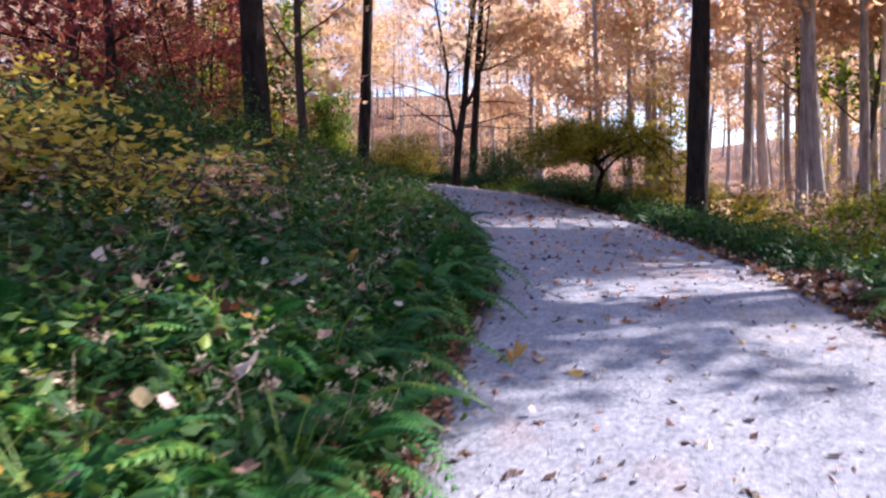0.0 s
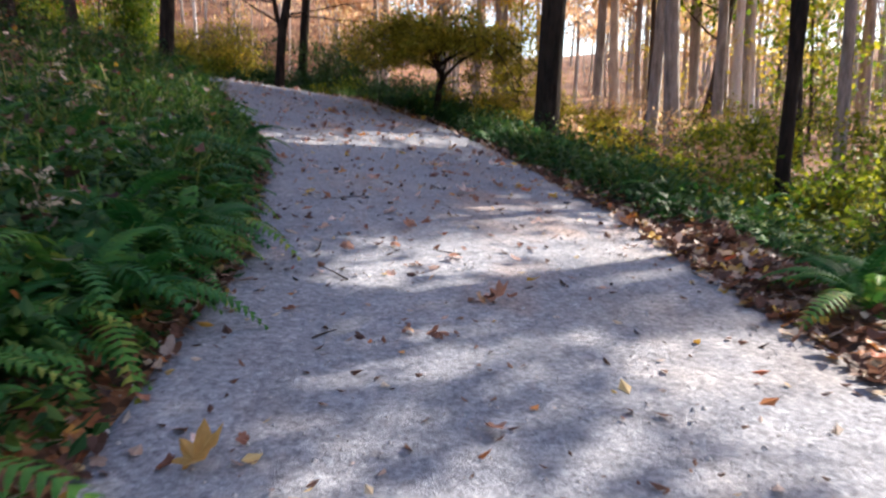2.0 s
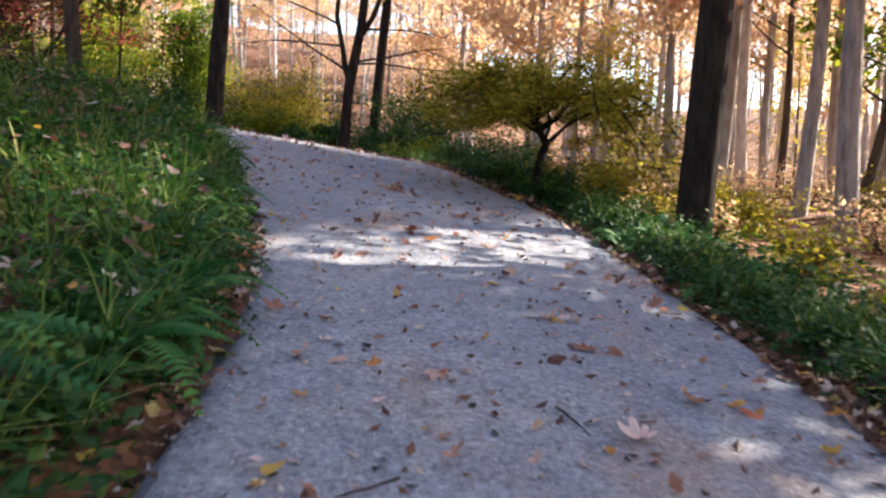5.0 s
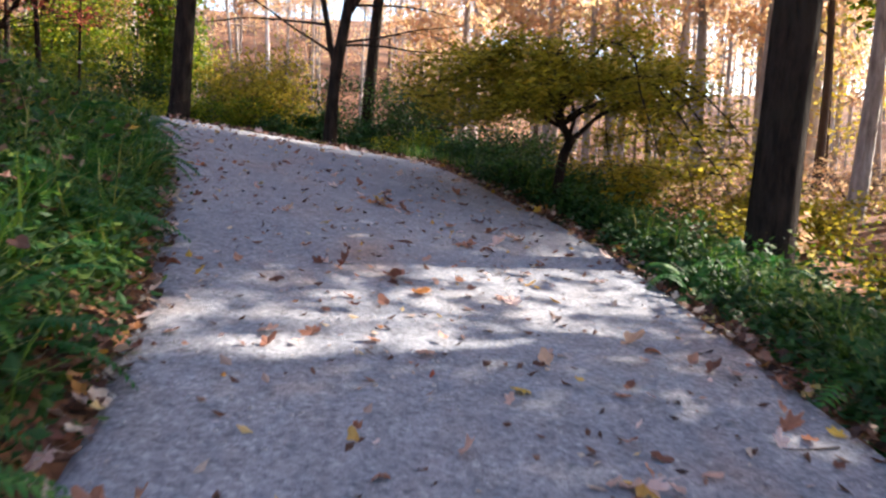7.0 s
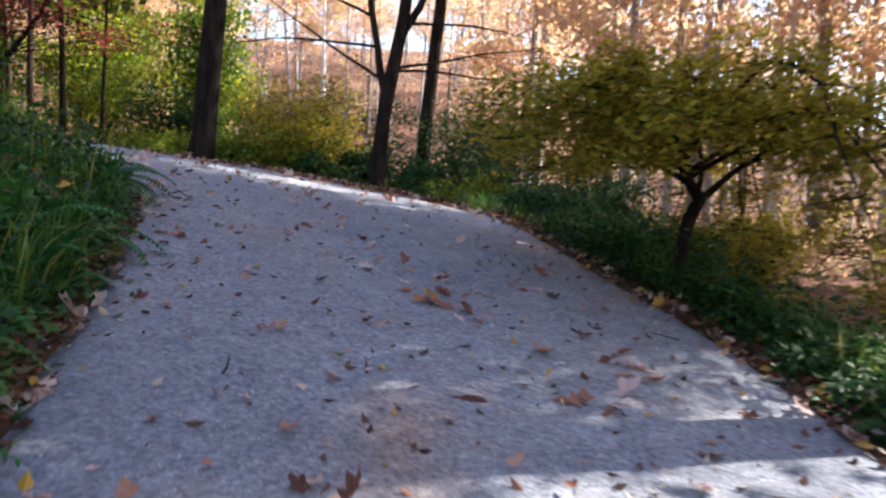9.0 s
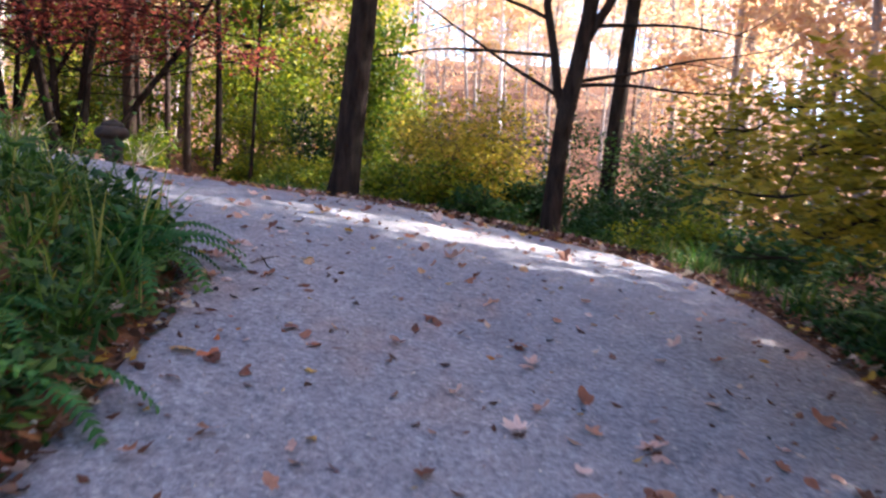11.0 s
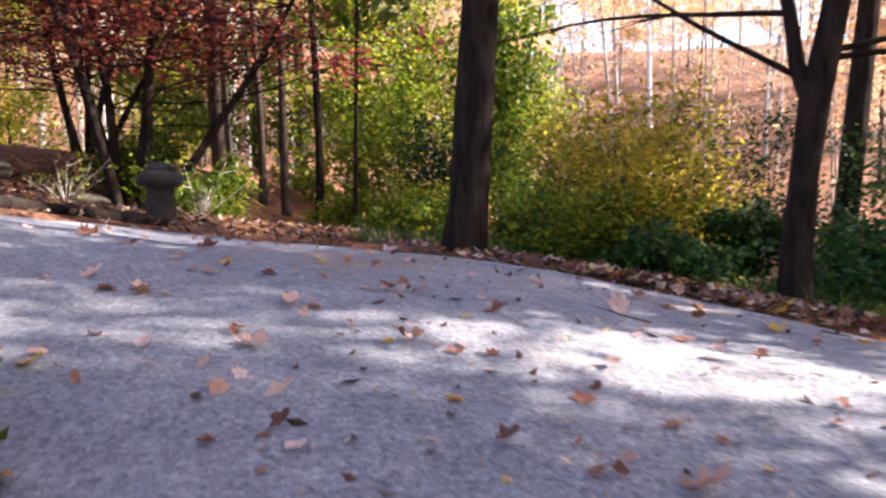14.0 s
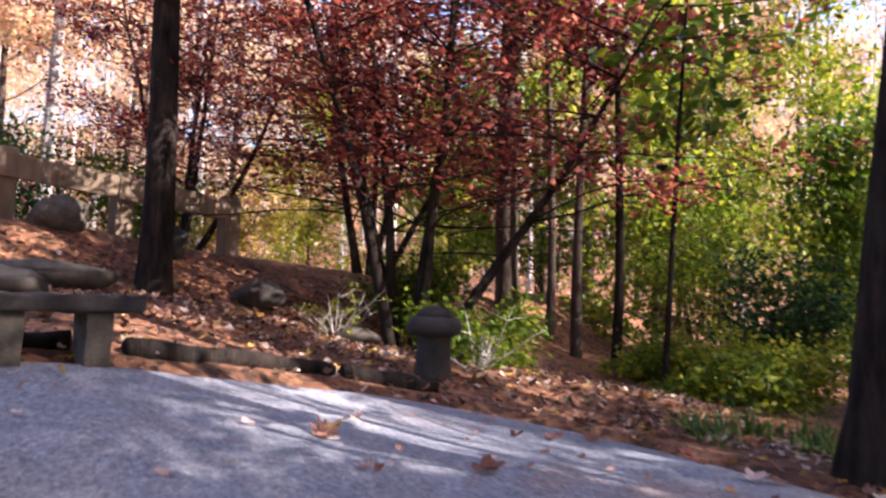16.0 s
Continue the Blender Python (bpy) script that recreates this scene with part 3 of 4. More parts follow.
    return tagged(e, "low japanese maple with drooping olive-green leaves beside the trail", "tree")


layered_maple(3.85, 19.9, surface_at(3.85, 19.9) - 0.02)


def red_maple(x, y, seed=21, size=1.0):
    rng = random.Random(seed)
    e = empty("red_maple", x, y, surface_at(x, y))
    v, f, tips = [], [], []
    for k, (dx, dy, w) in enumerate([(-0.12, -0.02, (-0.10, -0.05, 1)), (0.05, 0.1, (0.02, 0.1, 1)), (0.16, 0.05, (0.10, 0.1, 1)), (0.3, 0.2, (0.42, 0.42, 1)), (-0.15, 0.1, (-0.3, -0.1, 1)), (0.0, -0.15, (-0.05, -0.2, 1))]):
        q = bent(rng, (dx, dy, -0.15), w, rng.uniform(4.8, 6.2), 10, 0.06, 0.02)
        v, f = [], []
        tube(v, f, q, [0.075 * (1 - 0.8 * i / 10) for i in range(11)], 7, 0.06, rng)
        for i in range(3, 11):
            for _ in range(3):
                a = rng.uniform(0, 6.28)
                ln = rng.uniform(1.0, 3.9)
                s = bent(rng, q[i], (math.cos(a), math.sin(a), rng.uniform(-0.1, 0.6)), ln, 6, 0.2, -0.02)
                tube(v, f, s, [0.015 * (1 - 0.85 * j / 6) for j in range(7)], 5)
                tips += s[2:]
                for _ in range(2):
                    t2 = bent(rng, s[rng.randint(2, 5)], (rng.uniform(-1, 1), rng.uniform(-1, 1), rng.uniform(-0.3, 0.2)), 0.7, 3, 0.15)
                    tube(v, f, t2, [0.007, 0.005, 0.004, 0.002], 4)
                    tips += t2[1:]
        mesh_object("trunk", v, f, BARK_DARK, e)
    lv, lf = leaf_quads(rng, [t for t in tips if t.z > 1.7], 0.18, 0.052, 0.6, 10)
    mesh_object("crown", lv, lf, RED_LEAF, e, shade=False)
    e.scale = (size, size, size)
    return tagged(e, "many-stemmed maple with dark red leaves on the bank", "tree")


red_maple(-8.5, 27.9, 21, 1.12)
red_maple(-11.2, 29.6, 22, 0.9)
red_maple(-13.4, 27.4, 23, 0.85)


# ---- shrubs ----
def shrub_parts(seed, width, height, leaves, leaf_s, stems=9, flat=0.4):
    rng = random.Random(seed)
    v, f, tips = [], [], []
    for _ in range(stems):
        a = rng.uniform(0, 6.28)
        q = bent(rng, (rng.uniform(-0.1, 0.1), rng.uniform(-0.1, 0.1), -0.1), (math.cos(a) * width / height * 0.6, math.sin(a) * width / height * 0.6, 1), height * rng.uniform(0.7, 1.05), 6, 0.16)
        tube(v, f, q, [0.018 * (1 - 0.8 * i / 6) for i in range(7)], 5)
        for i in range(2, 7):
            for _ in range(3):
                s = bent(rng, q[i], (rng.uniform(-1, 1), rng.uniform(-1, 1), rng.uniform(-0.4, 0.5)), width * 0.3, 3, 0.2)
                tube(v, f, s, [0.007, 0.005, 0.004, 0.002], 4)
                tips += s[1:]
    return (v, f), leaf_quads(rng, tips, width * 0.07 + 0.03, leaf_s, flat, max(1, leaves // len(tips)))


def shrub(name, seed, x, y, leaf, label, width, height, leaves=1800, leaf_s=0.05, z=None, bark=None, flat=0.4):
    e = empty(name, x, y, surface_at(x, y) if z is None else z)
    (sv, sf), (lv, lf) = shrub_parts(seed, width, height, leaves, leaf_s, flat=flat)
    mesh_object("stem", sv, sf, bark or BARK_BROWN, e)
    mesh_object("foliage", lv, lf, leaf, e, shade=False)
    return tagged(e, label, "shrub")


for i, (x, y, w, h, leaf, lab) in enumerate([
        (-1.7, 31.2, 2.3, 2.5, OLIVE_LEAF, "tall olive brush below the bend"),
        (-2.6, 32.4, 2.3, 2.3, GREEN_LEAF, "tall yellow-green brush below the bend"),
        (-0.9, 33.2, 2.4, 2.6, SHRUB_LEAF, "dark green evergreen shrub below the bend"),
        (-0.3, 29.0, 1.3, 1.2, SHRUB_LEAF, "low dark green shrub at the trail's edge"),
        (1.5, 28.2, 1.5, 1.3, SHRUB_LEAF, "low dark green shrub beside the forked tree"),
        (2.6, 29.6, 1.9, 2.3, SHRUB_LEAF, "leafy green shrub behind the forked tree"),
        (3.6, 27.0, 1.5, 1.0, SHRUB_LEAF, "low green shrub down the slope"),
        (5.2, 29.5, 1.9, 1.6, SHRUB_LEAF, "green shrub down the slope"),
        (-4.8, 31.0, 1.6, 1.0, GREEN_LEAF, "low bright green shrub in the sun"),
        (-1.2, 29.2, 1.2, 0.8, GREEN_LEAF, "low bright green shrub in the sun"),
        (6.0, 24.0, 1.6, 1.1, OLIVE_LEAF, "low olive shrub down the slope"),
        (7.4, 20.5, 1.7, 1.1, OLIVE_LEAF, "low olive shrub down the slope"),
        (8.6, 15.5, 1.8, 1.3, GREEN_LEAF, "yellow-green shrub down the slope"),
        (6.6, 11.2, 1.5, 1.1, GREEN_LEAF, "yellow-green shrub below the trail"),
        (7.6, 8.0, 1.6, 1.2, GREEN_LEAF, "yellow-green shrub below the trail"),
        (9.5, 12.0, 1.8, 1.8, GREEN_LEAF, "yellow-green shrub below the trail"),
        (-9.3, 28.8, 1.4, 1.2, GREEN_LEAF, "yellow-green shrub behind the red maple"),
        (-7.1, 27.9, 1.1, 0.9, GREEN_LEAF, "thin yellow-green shrub behind the stone post"),
        (-4.6, 14.2, 2.2, 1.5, SHRUB_LEAF, "dark evergreen shrub on the fern bank"),
        (-5.2, 17.5, 2.2, 1.6, OLIVE_LEAF, "olive shrub under the trees on the bank"),
        (-4.8, 11.0, 2.2, 1.4, SHRUB_LEAF, "dark evergreen shrub on the fern bank"),
        (-2.6, 28.7, 1.2, 0.8, GREEN_LEAF, "low bright green shrub below the bend"),
        (-0.7, 27.4, 1.1, 0.7, SHRUB_LEAF, "low green shrub below the bend"),
        (0.95, 27.2, 1.1, 0.7, SHRUB_LEAF, "low green shrub below the bend"),
        (2.1, 26.4, 1.2, 0.8, GREEN_LEAF, "low bright green shrub below the bend"),
        (3.2, 25.2, 1.2, 0.8, SHRUB_LEAF, "low green shrub below the bend"),
        (-4.9, 29.8, 1.2, 0.7, GREEN_LEAF, "low bright green shrub below the bend"),
        (-6.6, 31.0, 1.2, 0.8, GREEN_LEAF, "low bright green shrub below the bend"),
        (4.6, 22.6, 1.3, 0.8, SHRUB_LEAF, "low green shrub on the valley side"),
        (-0.9, 28.6, 1.9, 2.1, OLIVE_LEAF, "layered dark olive shrub just below the bend"),
        (-1.6, 28.0, 1.4, 1.3, GREEN_LEAF, "yellow-green shrub just below the bend"),
        (2.9, 31.8, 2.2, 2.8, SHRUB_LEAF, "tall dark evergreen shrub below the forked tree"),
        (-5.6, 32.6, 1.8, 2.2, SHRUB_LEAF, "dense dark green shrub behind the leaning tree"),
        (-7.0, 33.6, 2.2, 2.7, GREEN_LEAF, "dense yellow-green shrub below the leaf bank"),
        (-14.6, 23.2, 2.2, 1.9, GREEN_LEAF, "yellow-green shrub behind the timber rail"),
        (-15.0, 25.4, 2.3, 2.0, SHRUB_LEAF, "dark green shrub behind the timber rail"),
        (-14.4, 27.3, 2.2, 1.9, GREEN_LEAF, "yellow-green shrub behind the timber rail"),
        (-15.4, 29.4, 2.4, 2.2, OLIVE_LEAF, "olive shrub behind the timber rail"),
        (-14.0, 21.0, 2.2, 1.9, SHRUB_LEAF, "dark green shrub behind the timber rail")]):
    shrub("shrub", 100 + i, x, y, leaf, lab, w, h, 4600, 0.048)
shrub("shrub", 131, -3.0, 7.7, YELLOW_LEAF, "shrub with yellow autumn leaves on the bank", 2.3, 1.4, 900, 0.07, flat=0.6)
shrub("shrub", 132, -4.6, 8.2, YELLOW_LEAF, "shrub with yellow autumn leaves on the bank", 2.3, 1.6, 900, 0.075, flat=0.6)

for i, (x, y, h) in enumerate([(-8.2, 34.5, 6.5), (-6.6, 37.5, 8), (-9.8, 38.5, 8), (-12.0, 36.0, 7), (-4.9, 34.6, 4.2), (-14.5, 35.5, 6), (-18, 39, 7), (-11.5, 45, 9), (-22, 37, 7)]):
    tree("understory_tree", 200 + i, x, y, BARK_BROWN, GREEN_LEAF, "young tree with yellow-green leaves beyond the bend", group="young green trees beyond the bend", height=h, r0=0.06, flare=1.1, first=0.12, limbs=22, limb_len=h * 0.32, leaf_n=6500, leaf_s=0.085, twig_leaf=0.34)

for i, (x, y, h) in enumerate([(12.5, 19.5, 5), (16, 25.5, 6.5), (20, 31, 8), (24, 29, 8), (18, 38, 8), (11.5, 40, 7), (27, 36, 9), (9.5, 33, 5), (30, 45, 9)]):
    tree("understory_tree", 240 + i, x, y, BARK_BROWN, YELLOW_LEAF if i % 3 == 1 else GREEN_LEAF, "young tree with thin yellow-green leaves in the valley", group="young trees in the valley", height=h, r0=0.06, flare=1.1, first=0.25, limbs=16, limb_len=h * 0.3, leaf_n=1100, leaf_s=0.10, twig_leaf=0.3)
for i, (x, y, w, h, leaf) in enumerate([(8.0, 22.8, 1.6, 1.0, WOODS_LEAF), (9.6, 19.3, 1.8, 1.1, WOODS_LEAF), (10.5, 26.5, 2.0, 1.3, WOODS_LEAF), (7.3, 13.6, 1.3, 0.9, WOODS_LEAF), (12.2, 23.5, 2, 1.4, OLIVE_LEAF), (6.2, 18.9, 1.2, 0.8, WOODS_LEAF), (6.9, 17.0, 1.2, 0.8, OLIVE_LEAF), (14.5, 21.0, 2, 1.5, GREEN_LEAF), (11.3, 15.4, 1.6, 1.1, WOODS_LEAF), (5.9, 13.0, 1.0, 0.7, GREEN_LEAF), (7.9, 25.9, 1.7, 1.2, WOODS_LEAF), (6.3, 9.4, 1.1, 0.8, GREEN_LEAF), (13.0, 27.8, 2, 1.4, WOODS_LEAF), (9.0, 29.0, 2, 1.4, OLIVE_LEAF)]):
    shrub("shrub", 160 + i, x, y, leaf, {"autumn_leaves": "tan autumn brush down the slope", "olive_maple_leaves": "olive brush down the slope"}.get(leaf.name, "yellow-green brush down the slope"), w, h, 1100, 0.055)

# ---- the wood around ----
def plain_wood():
    """A wood of tall trees on the slopes all round: a few shapes, each copied."""
    rng = random.Random(77)
    kinds = []
    for k, (bark, h, r, n) in enumerate([(BARK_GREY, 20, 0.17, 700), (BARK_PALE, 21, 0.14, 500), (BARK_BROWN, 18, 0.15, 700), (BARK_GREY, 23, 0.21, 750), (BARK_PALE, 16, 0.09, 450), (BARK_GREY, 19, 0.2, 4200)]):
        lab = {"grey_bark": "tall grey woodland tree with thinning autumn leaves", "pale_bark": "tall pale woodland tree with thinning autumn leaves", "brown_bark": "tall brown woodland tree with orange autumn leaves", "dark_furrowed_bark": "tall dark woodland tree with autumn leaves"}[bark.name]
        kinds.append(tree("woodland_tree", 300 + k, 40 + 7 * k, 70, bark, WOODS_LEAF, lab, group="woodland trees", height=h, r0=r, flare=1.15, first=0.32, limbs=20, limb_len=3.6, leaf_n=int(n * (2 if k == 5 else 1.3)), leaf_s=0.12, sides=7, twig_leaf=0.5, lean=(rng.uniform(-0.03, 0.03), rng.uniform(-0.03, 0.03))))
    spots = []
    tries = 0
    while len(spots) < 240 and tries < 9000:
        tries += 1
        a, d = rng.uniform(-1.25, 1.15), 30 + 75 * rng.random() ** 1.25
        x, y = 1 + math.sin(a) * d, 8 + math.cos(a) * d
        off = off_trail(x, y)[0][0]
        if off < 7 or (off < 12 and x < 0):
            continue
        if abs(x + 4 + (y - 60) * 0.15) < 4 + y * 0.06 and rng.random() < (1 if y < 58 else 0.75 if y < 70 else 0.3):
            continue
        if all((x - p) ** 2 + (y - q) ** 2 > 7 for p, q in spots):
            spots.append((x, y))
    # added trees down the slope, set to shade the trail: place, turn, size, shape
    shade = [(9.4, 13.1, 213, 0.79, 5), (12.0, 2.6, 206, 0.85, 5), (14.4, 17.3, 124, 0.86, 5), (20.5, 18.8, 94, 1.08, 5), (22.3, 15.1, 216, 0.78, 5), (9.9, 37.1, 102, 0.93, 0), (20.0, 4.0, 339, 1.02, 5), (11.1, 24.9, 186, 1.0, 5), (14.4, 32.2, 296, 0.99, 2),
             (14.9, 27.4, 72, 1.06, 5), (19.2, 26.2, 87, 1.12, 5), (14.9, 25.7, 342, 1.12, 5), (9.4, 28.7, 65, 0.83, 5), (9.8, 20.6, 27, 1.08, 5), (15.0, 34.3, 330, 0.9, 5), (14.4, 28.8, 58, 0.91, 0), (11.1, 29.4, 6, 1.12, 0), (22.4, 23.7, 132, 0.98, 2)]
    # and those round about: place and shape
    around = [(27, 8, 0), (8, -6, 5), (19, -9, 5), (11, 35, 1), (17, 33, 3), (-8, 4, 5), (-11, 12, 5), (-13, 19, 2), (-7, -5, 3), (-14, -2, 5), (4, -16, 3), (-4, -18, 5), (12, -18, 5), (-18, 10, 3), (-20, 24, 2), (-17, 30, 0), (30, -2, 3), (28, 28, 1), (-12, 6, 3), (24, 33, 1), (24, 38, 1), (9, 38, 0)]
    for x, y, turn, s, k in shade:
        copy_thing(kinds[k], pose(x, y, ground_at(x, y), 0, 0, turn)).scale = (s, s, s)
    for i, (x, y, *kind) in enumerate(spots + around):
        k = kind[0] if kind else (rng.randrange(len(kinds) - 1) if rng.random() > 0.05 else 5)
        turn = rng.uniform(0, 360)
        s = rng.uniform(0.8, 1.15)
        if i < len(spots) and (i % 6 == 5 or (x > 8 and i % 5 < 2)):
            continue
        t = copy_thing(kinds[k], pose(x, y, ground_at(x, y), 0, 0, turn))
        t.scale = (s, s, s)
    for k, t in enumerate(kinds):
        x, y = 20 + 9 * k, 52 + 4 * k
        t.matrix_world = pose(x, y, ground_at(x, y))


plain_wood()


def thicket():
    """Brush, thin trunks and clumped foliage down the valley and up the far slope."""
    rng = random.Random(41)
    v, f = [], []
    for _ in range(420):
        a, d = rng.uniform(-1.2, 1.15), rng.uniform(30, 112)
        x, y = 1 + math.sin(a) * d, 8 + math.cos(a) * d
        if off_trail(x, y)[0][0] < 12 or (abs(x + 4 + (y - 60) * 0.15) < 5 + y * 0.07 and rng.random() < 0.8):
            continue
        z = ground_at(x, y)
        w = rng.uniform(0.35, 1.1)
        lv, lf = leaf_quads(rng, [(x + rng.gauss(0, w), y + rng.gauss(0, w), z + abs(rng.gauss(0, w * 1.3))) for _ in range(22)], 0.3, 0.085, 0.5, 7)
        k = len(v)
        v += lv
        f += [tuple(i + k for i in q) for q in lf]
    tagged(mesh_object("thicket", v, f, WOODS_LEAF, shade=False), "tan and orange brush on the far slope", "undergrowth", kind="stuff")
    v, f = [], []
    far_leaf = []
    for _ in range(380):
        a, d = rng.uniform(-1.2, 1.15), rng.uniform(52, 140)
        x, y = 1 + math.sin(a) * d, 8 + math.cos(a) * d
        if abs(x + 4 + (y - 60) * 0.15) < 3 + y * 0.05 and y < 85 and rng.random() < 0.8:
            continue
        z = ground_at(x, y)
        h = rng.uniform(9, 22) if d < 85 else rng.uniform(14, 24)
        q = bent(rng, (x, y, z - 0.2), (rng.uniform(-0.12, 0.12), rng.uniform(-0.1, 0.1), 1), h, 6, 0.05)
        r = 0.06 + 0.2 * rng.random() ** 2
        tube(v, f, q, [r, r * 0.9, r * 0.8, r * 0.65, r * 0.45, r * 0.3, r * 0.1], 5)
        ends = [q[-1], q[-2]]
        for _ in range(5):
            i = rng.randint(2, 5)
            w = bent(rng, q[i], (rng.uniform(-1, 1), rng.uniform(-1, 1), rng.uniform(0.3, 1.2)), h * rng.uniform(0.14, 0.28), 4, 0.15)
            tube(v, f, w, [r * 0.35, r * 0.28, r * 0.2, r * 0.12, r * 0.05], 4)
            ends += w[2:]
        east = x > 6 + 0.1 * y
        if rng.random() < (0.4 if east else 0.72) or d > 85:
            for e in ends:
                for _ in range(rng.randint(1, 4) if d < 85 else 3 if east else 10):
                    far_leaf.append(e + Vector((rng.gauss(0, 1.1), rng.gauss(0, 1.1), rng.gauss(0, 0.7))))
    tagged(mesh_object("far_wood", v, f, BARK_GREY), "far grey trunks on the opposite slope", "woodland", kind="stuff")
    lv, lf = leaf_quads(rng, far_leaf, 0.55, 0.2, 0.35, 9)
    tagged(mesh_object("far_foliage", lv, lf, WOODS_LEAF, shade=False), "thin orange and cream foliage of the far wood", "woodland", kind="stuff")


thicket()


# ---- bank plants ----
DRY_STALK = leaf_material("dry_tan_stalk", [(0.0, (0.34, 0.24, 0.14)), (1.0, (0.66, 0.56, 0.42))], 0.3, 0.3)
inner_run, outer_run = INNER[:int(np.argmax(INNER[:, 1])) + 6], OUTER[:int(np.argmax(OUTER[:, 1])) - 4]


def frond_mesh(name, seed, length, width, mat):
    rng = random.Random(seed)
    v, f = [], []
    rise = rng.uniform(0.55, 0.8)
    n = 22
    spine = [Vector((length * 0.85 * (i / n), 0, length * (rise * (i / n) - 0.75 * (i / n) ** 2.2))) for i in range(n + 1)]
    tube(v, f, [spine[i] for i in range(0, n + 1, 3)], [0.004 * (1 - 0.8 * i / n) for i in range(0, n + 1, 3)], 3)
    for i in range(2, n):
        u = i / n
        w = width * math.sin(math.pi * min(1, u * 0.86 + 0.14)) ** 0.8 * rng.uniform(0.85, 1.05)
        d = (spine[i + 1] - spine[i - 1]).normalized()
        for s in (-1, 1):
            out = (Vector((0, s, 0)) + d * 0.35 + Vector((0, 0, -0.12))).normalized()
            k = len(v)
            p = spine[i]
            v += [p - d * 0.010, p + d * 0.012, p + out * w * 0.6 + d * 0.012 + Vector((0, 0, 0.006)), p + out * w + Vector((0, 0, -0.01)), p + out * w * 0.6 - d * 0.008]
            f += [(k, k + 1, k + 2, k + 4), (k + 4, k + 2, k + 3)]
    me = bpy.data.meshes.new(name)
    me.from_pydata([tuple(p) for p in v], [], f)
    me.materials.append(mat)
    return me


FRONDS = [frond_mesh("frond", 60 + i, ln, wd, FERN_LEAF) for i, (ln, wd) in enumerate([(0.55, 0.075), (0.7, 0.09), (0.45, 0.06), (0.62, 0.085)])]


def fern(seed, fronds):
    rng = random.Random(seed)
    e = new("fern")
    for k in range(fronds):
        p = new("frond", FRONDS[rng.randrange(4)])
        p.parent = e
        p.matrix_basis = pose(0, 0, 0.02, rng.uniform(-14, 14), rng.uniform(-30, 18), 360 * k / fronds + rng.uniform(-15, 15))
    return tagged(e, "green fern with arching fronds on the bank", "fern", "ferns along the trail")


def place_ferns():
    rng = random.Random(9)
    kinds = [fern(i, n) for i, n in enumerate([9, 7, 11])]
    spots = []
    for _ in range(100):
        y = rng.choice([rng.uniform(0.8, 9.5), rng.uniform(0.8, 9.5), rng.uniform(9.5, 20)])
        i = int(np.argmin(np.abs(inner_run[:, 1] - y)))
        spots.append((inner_run[i, 0] - 0.25 - 1.9 * rng.random() ** 1.3, y))
    for _ in range(26):
        y = rng.uniform(6.5, 22)
        i = int(np.argmin(np.abs(outer_run[:, 1] - y)))
        spots.append((outer_run[i, 0] + 0.3 + 1.0 * rng.random(), y))
    for _ in range(60):
        y = rng.choice([rng.uniform(2.5, 10), rng.uniform(4.5, 20)])
        i = int(np.argmin(np.abs(inner_run[:, 1] - y)))
        spots.append((inner_run[i, 0] - 0.22 - 0.5 * rng.random(), y))
    spots += [(3.95, 15.4), (4.05, 15.75), (0.0, 7.5), (-0.25, 6.9), (-1.0, 3.6), (-0.75, 3.1)]
    for i, (x, y) in enumerate(spots):
        m = pose(x, y, surface_at(x, y), rng.uniform(-8, 8), rng.uniform(-8, 8), rng.uniform(0, 360))
        if i < 3:
            kinds[i].matrix_basis = m
            t = kinds[i]
        else:
            t = copy_thing(kinds[rng.randrange(3)], m)
        s = rng.uniform(0.8, 1.4)
        t.scale = (s, s, s)


place_ferns()


def blades(name, label, spots, mat, count, height, seed):
    """Tufts of long arching blades."""
    rng = random.Random(seed)
    v, f = [], []
    for x, y, z in spots:
        h0 = height * rng.uniform(0.6, 1.25)
        for _ in range(count):
            a, ln = rng.uniform(0, 6.28), h0 * rng.uniform(0.6, 1.15)
            lean = rng.uniform(0.25, 1.1)
            c, s = math.cos(a), math.sin(a)
            bx, by = x + rng.gauss(0, 0.05), y + rng.gauss(0, 0.05)
            w = rng.uniform(0.006, 0.015)
            k = len(v)
            for j in range(4):
                u = j / 3
                r, zz = ln * lean * u * (0.4 + 0.6 * u), ln * (u - 0.38 * lean * u * u * 1.6)
                ww = w * (1 - u * 0.9)
                v += [(bx + c * r - s * ww, by + s * r + c * ww, z + zz), (bx + c * r + s * ww, by + s * r - c * ww, z + zz)]
            f += [(k + 2 * j, k + 2 * j + 1, k + 2 * j + 3, k + 2 * j + 2) for j in range(3)]
    return tagged(mesh_object(name, v, f, mat, shade=False), label, "grass", kind="stuff")


def scatter(rng, line, lo, hi, n, near, far, side, power=1.0):
    """Spots beside a stretch of one edge of the trail, side -1 towards smaller x."""
    pts = []
    keep = [p for p in line if lo <= p[1] <= hi][:200]
    for _ in range(n):
        p = keep[rng.randrange(len(keep))]
        d = near + (far - near) * rng.random() ** power
        pts.append((p[0] + side * d, p[1] + rng.uniform(-0.15, 0.15)))
    xs, ys = np.array(pts).T
    d = off_trail(xs, ys)[0]
    z = np.where(d < 0, trail_z(xs, ys), ground_z(xs, ys))
    return [(x, y, q) for x, y, q, e in zip(xs, ys, z, d) if e > near * 0.5 - 0.05 or near < 0]


rng = random.Random(15)

